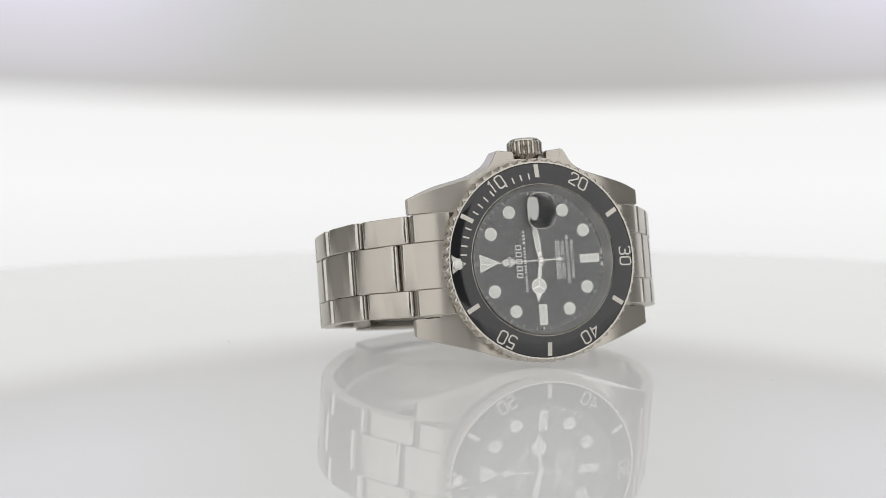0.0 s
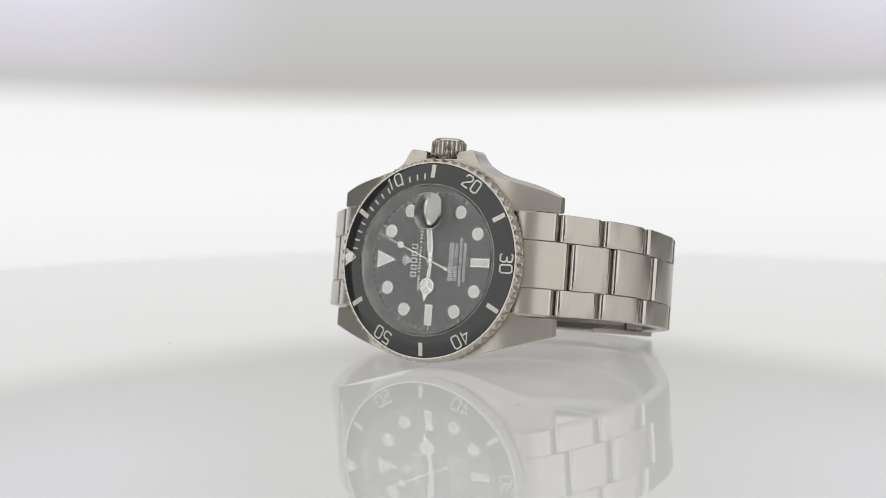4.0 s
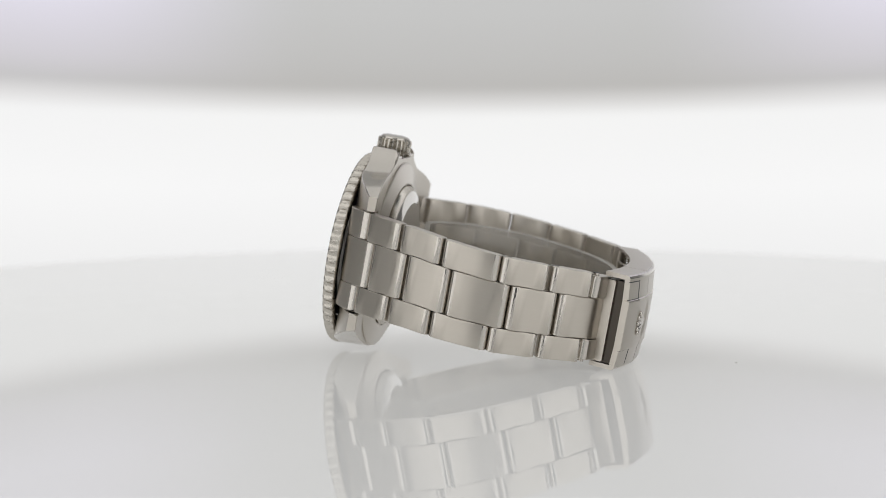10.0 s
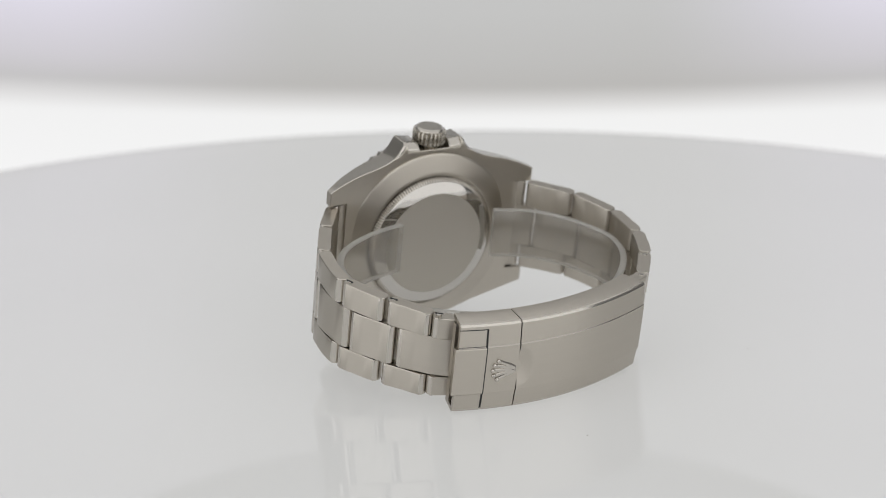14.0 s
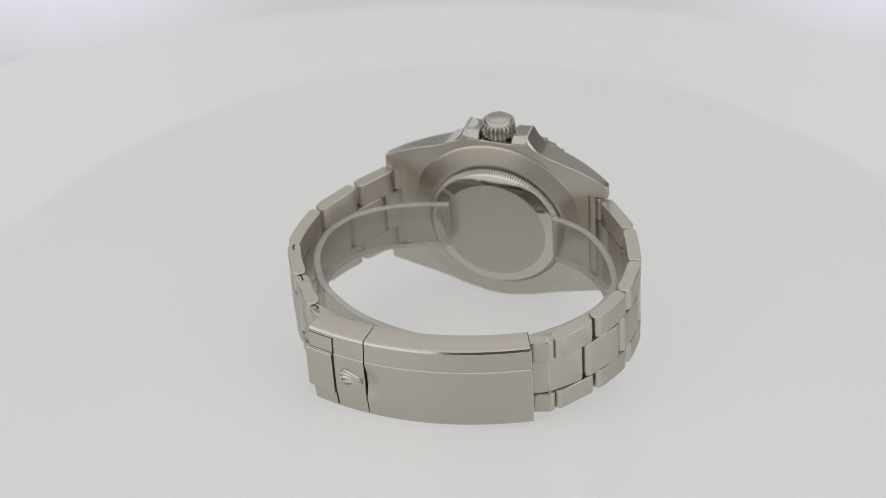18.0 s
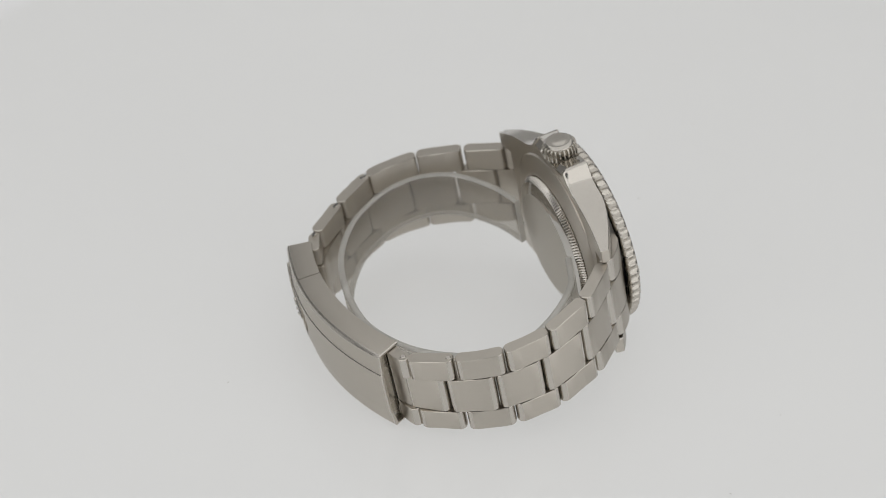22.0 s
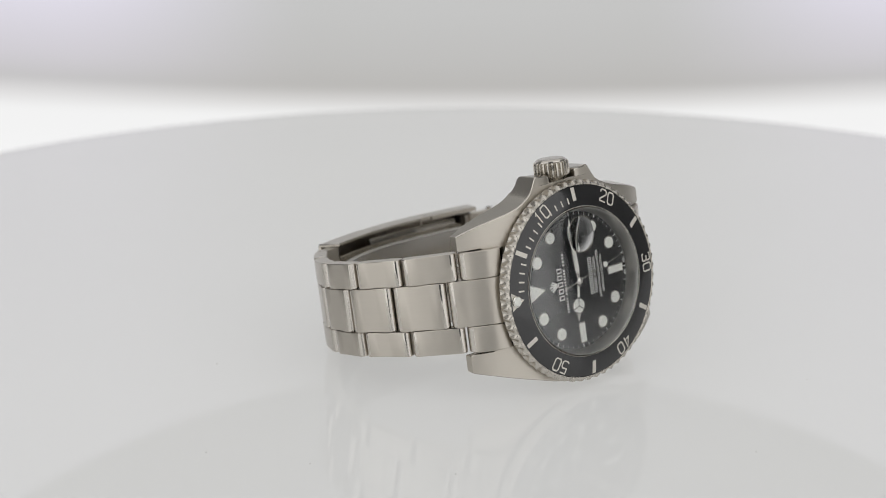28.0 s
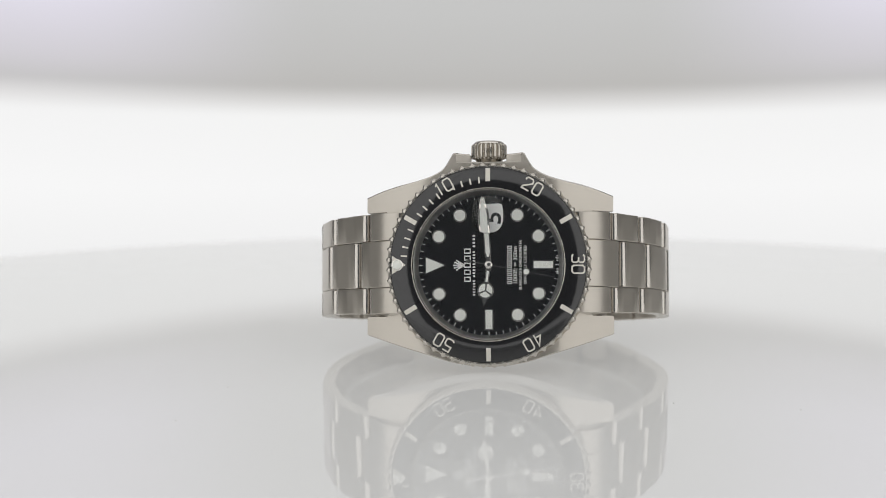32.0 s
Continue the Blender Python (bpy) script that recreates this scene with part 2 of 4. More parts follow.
def lettering(body, wide, high, material, name="lettering", spacing=1.0, bold=0.0, extrude=0.02):
    """Raised text, centred, flat in XY and facing +Z."""
    cu = bpy.data.curves.new(name, "FONT")
    cu.body, cu.size, cu.align_x, cu.align_y = body, 1.4 * high * MM, "CENTER", "CENTER"
    cu.extrude, cu.space_character, cu.offset, cu.resolution_u = extrude * MM, spacing, bold * MM, 3
    tmp = new("text", cu)
    bpy.context.view_layer.update()
    me = bpy.data.meshes.new_from_object(tmp.evaluated_get(bpy.context.evaluated_depsgraph_get()))
    bpy.data.objects.remove(tmp)
    me.name = name
    xs, ys = [v.co.x for v in me.vertices], [v.co.y for v in me.vertices]
    cx, cy, kx, ky = (min(xs) + max(xs)) / 2, (min(ys) + max(ys)) / 2, wide * MM / (max(xs) - min(xs)), high * MM / (max(ys) - min(ys))
    for v in me.vertices:
        v.co.x, v.co.y = (v.co.x - cx) * kx, (v.co.y - cy) * ky
    me.materials.clear()
    me.materials.append(material)
    return me


def smooth_curve(points, steps=40):
    """A Catmull-Rom curve through points of a plane, as dense points with their arc lengths."""
    pts = [Vector(points[0]) * 2 - Vector(points[1])] + [Vector(p) for p in points] + [Vector(points[-1]) * 2 - Vector(points[-2])]
    out = []
    for i in range(1, len(pts) - 2):
        a, b, c, d = pts[i - 1:i + 3]
        for k in range(steps):
            t = k / steps
            out.append(0.5 * (2 * b + (c - a) * t + (2 * a - 5 * b + 4 * c - d) * t * t + (3 * b - a - 3 * c + d) * t ** 3))
    out.append(pts[-2])
    arc = [0.0]
    for p, q in zip(out, out[1:]):
        arc.append(arc[-1] + (q - p).length)
    return out, arc


def at_arc(curve, s):
    pts, arc = curve
    s = min(max(s, 0.0), arc[-1] - 1e-6)
    i = max(k for k in range(len(arc) - 1) if arc[k] <= s)
    return pts[i].lerp(pts[i + 1], (s - arc[i]) / (arc[i + 1] - arc[i]))


def arc_near(curve, p):
    pts, arc = curve
    return min(zip(pts, arc), key=lambda q: (q[0] - Vector(p)).length)[1]


# ---- the setting: room floor, tent walls, diffusers ----
def box(bm, x0, x1, y0, y1, z0, z1):
    return loft(bm, [[(x0, y0, z), (x1, y0, z), (x1, y1, z), (x0, y1, z)] for z in (z0, z1)], scale=1.0)


def curved_wall(bm, r, a0, a1, z0, z1, thick, centre=(0, 0), n=32):
    """An upright wall along an arc; angles in degrees from +Y towards +X."""
    secs = []
    for k in range(n + 1):
        a = radians(a0 + (a1 - a0) * k / n)
        s, c = math.sin(a), math.cos(a)
        secs.append([(centre[0] + q * s, centre[1] + q * c, z) for q, z in ((r, z0), (r, z1), (r + thick, z1), (r + thick, z0))])
    return loft(bm, secs, scale=1.0)


def setting():
    fl = new("floor", mesh_of("floor", box(bmesh.new(), -1.2, 1.2, -1.2, 1.2, -0.52, -0.50), MAT["wall"]))
    tagged(fl, "plain white floor under the light tent", "floor", kind="structure")
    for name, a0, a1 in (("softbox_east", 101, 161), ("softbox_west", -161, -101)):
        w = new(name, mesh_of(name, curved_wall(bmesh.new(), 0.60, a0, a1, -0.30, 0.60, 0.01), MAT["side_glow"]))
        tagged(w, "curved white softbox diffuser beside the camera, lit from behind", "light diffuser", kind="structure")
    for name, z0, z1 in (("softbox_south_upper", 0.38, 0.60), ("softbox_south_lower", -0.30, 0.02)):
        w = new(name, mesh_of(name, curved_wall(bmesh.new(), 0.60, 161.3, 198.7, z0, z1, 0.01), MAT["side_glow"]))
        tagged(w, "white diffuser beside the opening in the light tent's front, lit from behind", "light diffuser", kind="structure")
    for name, a0, a1 in (("wall_east", 40, 100), ("wall_west", -100, -40)):
        w = new(name, mesh_of(name, curved_wall(bmesh.new(), 0.62, a0, a1, -0.5, 0.62, 0.01), MAT["cloth"]))
        tagged(w, "plain grey cloth side wall of the studio booth", "wall", kind="structure")
    back = new("wall_north", mesh_of("wall_north", curved_wall(bmesh.new(), 0.62, -39.5, 39.5, -0.5, 0.62, 0.01), MAT["pale_cloth"]))
    tagged(back, "plain pale grey cloth wall of the light tent", "wall", kind="structure")
    bm = bmesh.new()
    bmesh.ops.create_circle(bm, cap_ends=True, radius=0.66, segments=48)
    bmesh.ops.translate(bm, verts=bm.verts[:], vec=(0, 0, 0.63))
    ext = bmesh.ops.extrude_face_region(bm, geom=bm.faces[:])
    bmesh.ops.translate(bm, verts=[v for v in ext["geom"] if isinstance(v, bmesh.types.BMVert)], vec=(0, 0, 0.01))
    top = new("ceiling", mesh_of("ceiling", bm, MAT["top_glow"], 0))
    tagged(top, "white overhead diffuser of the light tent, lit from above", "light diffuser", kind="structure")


setting()


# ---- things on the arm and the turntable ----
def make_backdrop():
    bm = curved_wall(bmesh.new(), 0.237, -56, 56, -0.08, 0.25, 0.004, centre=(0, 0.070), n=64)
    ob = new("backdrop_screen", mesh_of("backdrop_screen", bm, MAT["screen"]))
    return tagged(ob, "curved white backdrop screen, its painted glow bright below and dimmer above", "backdrop", kind="structure")


def make_turntable():
    base = new("turntable")
    tagged(base, "round white glossy acrylic turntable with an added glow and a little dust", "turntable")
    R = 215.4
    prof = [(0.01, 0.0)] + [(r, 0.0) for r in (40, 90, 150, 200)] + [(R - 6.0, 0.0), (R - 4.2, -0.12), (R - 2.6, -0.5), (R - 1.2, -1.3), (R - 0.3, -2.6), (R, -4.2), (R, -6.5), (R - 1.2, -8.0), (0.01, -8.0)]
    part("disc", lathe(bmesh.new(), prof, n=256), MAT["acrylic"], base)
    hub = [(0.01, -8.0), (60, -8.0), (60, -30), (45, -60), (45, -470), (120, -480), (120, -500), (0.01, -500)]
    part("pedestal", lathe(bmesh.new(), hub, n=64), MAT["wall"], base, "plain white pedestal")
    return base


DUST = [(-0.045, 0.034, 0.75), (0.0145, 0.053, 0.75), (-0.076, 0.0, 0.7), (-0.066, -0.018, 0.7), (-0.051, -0.041, 0.6), (-0.005, -0.075, 0.55),
        (0.054, -0.092, 0.6), (0.032, -0.061, 0.6), (-0.058, -0.072, 0.7), (-0.025, 0.060, 0.45), (-0.082, 0.014, 0.4), (0.054, -0.068, 0.6)]


def add_dust(table):
    rnd = random.Random(4)
    for x, y, size in DUST:
        bm = bmesh.new()
        bmesh.ops.create_icosphere(bm, subdivisions=1, radius=size * 0.27 * MM)
        for v in bm.verts:
            v.co *= rnd.uniform(0.6, 1.25)
            v.co.x *= rnd.uniform(1.0, 1.6)
            v.co.z = max(v.co.z * 0.4, -0.00008)
        ob = part("dust_speck", bm, MAT["dust"], table, "grey speck of dust")
        ob.location = (x, y, 0.00008)


# ---- the wristwatch: its own space has 12 o'clock along +Y, 3 o'clock along +X, the dial facing +Z, in mm ----
def insert_height(r):
    return 0.50 - (r - 15.3) * 0.175


CROWN_FLANK = smooth_curve([(3.6, 22.1), (4.6, 22.3), (5.6, 22.45), (6.5, 22.55), (7.05, 22.45), (7.4, 22.0), (8.0, 20.9), (8.7, 19.8), (9.5, 18.95), (11.4, 17.75), (14.5, 16.55), (18.0, 15.7), (21.5, 14.8), (24.6, 13.7)], 12)[0]
PLAIN_FLANK = smooth_curve([(0.0, 20.3), (4.0, 20.0), (8.0, 19.2), (12.0, 18.0), (16.0, 16.85), (20.0, 15.55), (24.6, 14.0)], 12)[0]


OFFSET = 0.42  # the lugs and the bracelet lie this far towards the crown


def half_width(y, crown_side):
    """Half width of the case across, along its length."""
    a = abs(y)
    lug = OFFSET * min(max((a - 9.0) / 6.0, 0.0), 1.0)
    if crown_side:
        return flank_at(CROWN_FLANK, a) + lug if a > 6.475 else 20.75
    return flank_at(PLAIN_FLANK, a) - 0.3 * lug


def flank_at(line, a):
    for p, q in zip(line, line[1:]):
        if a <= q.x:
            return p.y + (q.y - p.y) * (a - p.x) / (q.x - p.x)
    return line[-1].y


def case_top(y):
    a = max(abs(y) - 12.5, 0.0) / 12.1
    return -2.75 - 5.0 * a ** 1.45


def case_bottom(y):
    a = max(abs(y) - 12.0, 0.0) / 12.6
    return -8.5 - 1.2 * a ** 1.4


def case_section(y, x0, x1, c0=0.5, c1=0.5, d0=0.35, d1=0.35):
    """A slice of the case between x0 and x1 with rounded corners: c above, d below."""
    t, b = case_top(y), case_bottom(y)
    if 6.475 < abs(y) < 9.5:  # broad bevel behind the crown guards
        d1 += 1.2 * min((9.5 - abs(y)) / 1.8, 1.0)
    lim = (t - b) * 0.48
    c0, c1, d0, d1 = (min(v, lim) for v in (c0, c1, d0, d1))
    pts = []
    for cx, cz, r, a0 in ((x0 + d0, b + d0, d0, 270), (x0 + c0, t - c0, c0, 180), (x1 - c1, t - c1, c1, 90), (x1 - d1, b + d1, d1, 0)):
        arc = [radians(a0 - 15 * k) for k in range(7)]
        ring = [(cx + r * math.cos(q), cz + r * math.sin(q)) for q in arc]
        hold = 0.12
        first = (ring[0][0] - hold * math.sin(arc[0]), ring[0][1] + hold * math.cos(arc[0]))
        last = (ring[-1][0] + hold * math.sin(arc[-1]), ring[-1][1] - hold * math.cos(arc[-1]))
        for x, z in [first] + ring + [last]:
            # the crown side widens a little towards the back
            a = min(max((abs(y) - 6.48) / 3.0, 0.0), 1.0) * min(max((24.6 - abs(y)) / 6.0, 0.0), 1.0)
            wide = 0.6 * a if abs(y) > 6.475 else 0.0
            deep = (t - z) / (t - b)
            pts.append((x + (wide * deep if x > 12.0 else 0.45 * deep if x < -12.0 else 0.0), y, z))
    return pts


def make_guard(case, sy):
    """A crown guard: a block beside the crown with a bevelled back edge, and a bright half-round facet where it meets the flank."""
    secs = []
    for y, drop in ((3.55, 0.5), (3.58, 0.3), (3.66, 0.12), (3.8, 0.0), (5.0, 0.0), (6.478, 0.0)):
        top = 22.25 + 0.07 * (y - 3.6) - drop
        front, back, f, c = -2.78, -8.48, 0.25, 1.35
        secs.append([(x, sy * y, z) for x, z in ((18.6, back), (top - c, back), (top - c * 0.78, back + c * 0.07), (top - c * 0.08, back + c * 0.85), (top, back + c),
                                                 (top, front - f), (top - f * 0.3, front - f * 0.3), (top - f, front), (18.6, front))])
    ob = part("crown_guard", loft(bmesh.new(), secs), MAT["brushed"], case, "polished steel crown guard with a bevelled edge", 24)
    ob.data.materials.append(MAT["polished"])
    for p in ob.data.polygons:
        if abs(p.normal.x) > 0.25:
            p.material_index = 1
    arc = [radians(180 * k / 16) for k in range(17)]
    rim = [(6.47 - 1.7 * math.sin(q), -5.0 + 1.95 * math.cos(q)) for q in arc]
    low = [(21.5, sy * y, z) for y, z in rim]
    high = [(22.33 + 0.24 * (y - 4.77) / 1.7, sy * y, z) for y, z in rim]
    part("guard_facet", loft(bmesh.new(), [low, high]), MAT["mirror"], case, "mirror polished half-round facet of the crown guard", 20)


def make_case(watch):
    bm = bmesh.new()
    half = [0, 2, 4, 6.47, 6.48, 6.7, 6.9, 7.05, 7.2, 7.4, 7.7, 8.1, 8.6, 9.0, 9.5, 10.2, 11.5, 13, 14.5, 16, 17.5, 19, 20.6]
    ys = [-y for y in reversed(half[1:])] + half
    loft(bm, [case_section(y, -half_width(y, False), half_width(y, True), 0.22, 0.22, 0.22, 0.22) for y in ys])
    lugs = []
    for sy in (-1, 1):
        lug_ys = [20.6 + 4.0 * k / 6 for k in range(7)]
        for side in (-1, 1):
            secs = []
            for y in lug_ys:
                w = half_width(y, side > 0)
                a, b = (10.45 + OFFSET, w) if side > 0 else (-w, OFFSET - 10.45)
                secs.append(case_section(sy * y, a, b, 0.12 if side > 0 else 0.22, 0.22 if side > 0 else 0.12, 0.2, 0.2))
            tip = [((p[0] - (a + b) / 2) * 0.9 + (a + b) / 2, sy * 24.85, (p[2] + 8.7) * 0.85 - 8.7) for p in secs[-1]]
            lugs.append(loft(bmesh.new(), secs + [tip]))
    case = part("case", bm, MAT["brushed"], watch, "satin steel watch case with polished flanks and crown guards", 28)
    shells = [case] + [part("lug", b, MAT["brushed"], case, "satin steel lug with a polished flank", 28) for b in lugs]
    for me in [o.data for o in shells]:
        me.materials.append(MAT["polished"])
        me.materials.append(MAT["fine_satin"])
        for p in me.polygons:
            if p.normal.z < -0.75:
                p.material_index = 2
            elif abs(p.normal.x) > 0.25:
                p.material_index = 1
    for sy in (-1, 1):
        make_guard(case, sy)
    for sy in (-1, 1):
        for sx in (-1, 1):
            hole = bmesh.new()
            x = sx * 10.40 + OFFSET
            slab(hole, [(x - 0.12, sy * 21.9 - 0.55), (x + 0.12, sy * 21.9 - 0.55), (x + 0.12, sy * 21.9 + 0.55), (x - 0.12, sy * 21.9 + 0.55)], -9.0, -7.7)
            part("spring_bar_slot", hole, MAT["dark"], case, "dark spring bar slot")
    for a0, a1 in ((58, 80), (-82, -60)):
        ends = [radians(a0 + (a1 - a0) * k / 10) for k in range(11)]
        line = [(20.35 * math.cos(a), 20.35 * math.sin(a)) for a in ends] + [(20.6 * math.cos(a), 20.6 * math.sin(a)) for a in reversed(ends)]
        part("case_seam", slab(bmesh.new(), line, -8.56, -8.4), MAT["dark"], case, "fine dark seam beside the case back", 0)
    # case back
    bm = bmesh.new()
    prof = [(19.75, -8.3), (19.75, -8.72), (19.6, -8.86), (19.2, -8.93), (15.9, -9.72), (15.5, -9.78), (15.3, -9.72), (15.2, -9.3), (14.6, -9.3)]
    lathe(bm, prof, n=128)
    part("case_back_ring", bm, MAT["turned"], case, "satin steel ring round the case back")
    bm = bmesh.new()
    lathe(bm, [(14.95, -9.4), (14.95, -10.2), (14.05, -11.14)], n=150 * 6, wave=lambda i, a: -0.4 * (0.5 + 0.5 * math.cos(150 * a)) if i < 2 else 0.0)
    part("fluted_ring", bm, MAT["polished"], case, "fluted steel rim of the case back")
    bm = bmesh.new()
    lathe(bm, [(14.1, -11.12), (13.9, -11.2), (13.5, -11.33), (13.0, -11.48), (12.4, -11.65), (11.9, -11.79), (11.65, -11.85)], n=128)
    part("case_back_bevel", bm, MAT["mirror"], case, "mirror polished slope of the case back")
    bm = bmesh.new()
    capped(bm, [(11.7, -11.7), (11.65, -11.86), (11.2, -11.9)], n=128)
    part("case_back_disc", bm, MAT["satin_back"], case, "satin steel case back disc")
    return case


def make_crown(watch):
    bm = bmesh.new()
    prof = [(2.2, 20.6), (2.9, 21.4), (3.45, 21.55), (3.6, 21.8), (3.6, 24.05), (3.45, 24.35), (3.15, 24.45)]
    capped(bm, prof, n=24 * 12, axis="X", centre=(0, 0, -5.5), wave=lambda i, a: -0.5 * max(0.0, math.cos(24 * a) + 0.25) ** 0.7 if 2 <= i <= 5 else 0.0)
    crown = part("crown", bm, MAT["machined"], watch, "fluted steel winding crown")
    bm = bmesh.new()
    capped(bm, [(3.1, 24.4), (3.05, 24.65), (2.75, 24.92), (2.45, 25.0), (2.3, 24.98), (1.5, 25.08), (0.8, 25.12), (0.1, 25.13)], n=64, axis="X", centre=(0, 0, -5.5))
    part("crown_cap", bm, MAT["polished"], crown, "domed polished crown end")


DIGITS = {
    "0": [([(0.0, 0.14), (0.0, 0.86), (0.2, 1.0), (0.8, 1.0), (1.0, 0.86), (1.0, 0.14), (0.8, 0.0), (0.2, 0.0)], True)],
    "1": [([(0.35, 0.82), (0.62, 1.0), (0.62, 0.0)], False)],
    "2": [([(0.0, 0.74), (0.0, 0.88), (0.18, 1.0), (0.82, 1.0), (1.0, 0.88), (1.0, 0.66), (0.0, 0.16), (0.0, 0.0), (1.0, 0.0)], False)],
    "3": [([(0.0, 0.88), (0.18, 1.0), (0.82, 1.0), (1.0, 0.88), (1.0, 0.64), (0.82, 0.53), (0.35, 0.53)], False),
          ([(0.82, 0.49), (1.0, 0.38), (1.0, 0.12), (0.82, 0.0), (0.18, 0.0), (0.0, 0.12)], False)],
    "4": [([(0.78, 0.0), (0.78, 1.0), (0.0, 0.28), (0.66, 0.28)], False)],
    "5": [([(0.95, 1.0), (0.08, 1.0), (0.08, 0.58), (0.82, 0.58), (1.0, 0.46), (1.0, 0.12), (0.82, 0.0), (0.18, 0.0), (0.0, 0.12)], False)],
}


def ribbon(bm, line, width, loop):
    """A flat stroke of even width along a line, mitred at its corners."""
    pts = [Vector(p) for p in line]
    k = len(pts)
    sides = []
    for i, p in enumerate(pts):
        a = pts[i - 1] if loop or i else None
        b = pts[(i + 1) % k] if loop or i < k - 1 else None
        u = (p - a).normalized() if a is not None else (b - p).normalized()
        v = (b - p).normalized() if b is not None else u
        n1, n2 = Vector((-u.y, u.x)), Vector((-v.y, v.x))
        m = (n1 + n2).normalized()
        d = min(width / 2 / max(m.dot(n1), 0.35), width)
        sides.append((p + m * d, p - m * d))
    lo = [[bm.verts.new(Vector((q.x, q.y, z)) * MM) for q in s for z in (-0.02, 0.02)] for s in sides]
    for i in range(k if loop else k - 1):
        a, b = lo[i], lo[(i + 1) % k]
        for x, y in ((0, 1), (1, 3), (3, 2), (2, 0)):
            bm.faces.new((a[x], a[y], b[y], b[x]))
    if not loop:
        for a in (lo[0], lo[-1]):
            bm.faces.new((a[0], a[1], a[3], a[2]))


def make_bezel(watch):
    teeth = 60
    bm = bmesh.new()

    def scoop(i, a):
        u = (a * teeth / (2 * math.pi) + 0.5) % 1.0 - 0.5
        c = max(0.0, 1 - (u / 0.44) ** 2)
        return {2: -0.10, 3: -0.45, 4: -0.60, 5: -0.52, 6: -0.2}.get(i, 0.0) * c
    prof = [(19.30, -0.40), (19.48, -0.12), (19.85, -0.10), (20.35, -0.45), (20.5, -1.1), (20.5, -1.9), (20.4, -2.3), (20.0, -2.55), (18.5, -2.6)]
    lathe(bm, prof, n=teeth * 14, wave=scoop)
    bezel = part("bezel", bm, MAT["machined"], watch, "scalloped steel rotating bezel", 50)
    bm = bmesh.new()
    lathe(bm, [(19.38, -0.9), (19.38, insert_height(19.3)), (19.2, insert_height(19.2) + 0.05), (15.5, insert_height(15.5) + 0.05), (15.3, insert_height(15.3)), (15.3, -0.8)], n=192)
    part("bezel_insert", bm, MAT["ceramic"], bezel, "glossy black ceramic bezel insert")

    def onto_cone(me):
        for v in me.vertices:
            r = math.hypot(v.co.x, v.co.y) / MM
            v.co.z = (insert_height(r) + 0.065) * MM + v.co.z
        return me

    def mark(outline, minute):
        bm = bmesh.new()
        slab(bm, outline, -0.02, 0.02)
        bm.transform(turned(minute))
        return part("minute_mark", onto_cone(mesh_of("minute_mark", bm, MAT["platinum"], 0)), None, bezel)
    for m in (5, 15, 25, 35, 45, 55):
        mark([(-0.46, 16.5), (0.46, 16.5), (0.46, 19.15), (-0.46, 19.15)], m)
    for m in (1, 2, 3, 4, 6, 7, 8, 9, 11, 12, 13, 14):
        mark([(-0.16, 16.2), (0.16, 16.2), (0.16, 17.45), (-0.16, 17.45)], m)
    for m in (10, 20, 30, 40, 50):
        bm = bmesh.new()
        for x0, digit in ((-1.85, str(m)[0]), (0.3, "0")):
            for line, loop in DIGITS[digit]:
                ribbon(bm, [(x0 + 1.55 * x, 16.55 + 2.45 * y) for x, y in line], 0.31, loop)
        bm.transform(turned(m))
        part("numeral", onto_cone(mesh_of("numeral", bm, MAT["platinum"], 0)), None, bezel)
    mark([(-1.85, 19.15), (1.85, 19.15), (0, 16.35)], 0)
    bm = bmesh.new()
    lathe(bm, [(1.15, 0.0), (1.15, 0.28), (0.95, 0.40), (0.85, 0.36)], n=32)
    bm.transform(turned(0, 0, 18.05, insert_height(18.05)))
    pearl = part("pearl_setting", bm, MAT["gold"], bezel, "bright ring round the luminous pearl")
    bm = bmesh.new()
    bmesh.ops.create_uvsphere(bm, u_segments=20, v_segments=10, radius=0.92 * MM)
    for v in bm.verts:
        v.co.z *= 0.55
    bm.transform(turned(0, 0, 18.05, insert_height(18.05) + 0.25))
    part("pearl", bm, MAT["lume"], bezel, "white luminous pearl")
    # inner steel ring round the dial
    bm = bmesh.new()
    lathe(bm, [(15.30, -0.4), (15.28, 0.48), (15.2, 0.55), (15.1, 0.5), (15.06, 0.2)], n=192)
    part("crystal_ring", bm, MAT["machined"], bezel, "thin bright ring round the crystal")
    bm = bmesh.new()
    lathe(bm, [(14.9, 0.5), (14.84, 0.58), (14.76, 0.5), (14.66, 0.0), (14.0, -2.19)], n=192)
    part("rehaut", bm, MAT["inner_ring"], watch, "sloping mirror steel ring inside the crystal")


DIAL_Z = -2.2


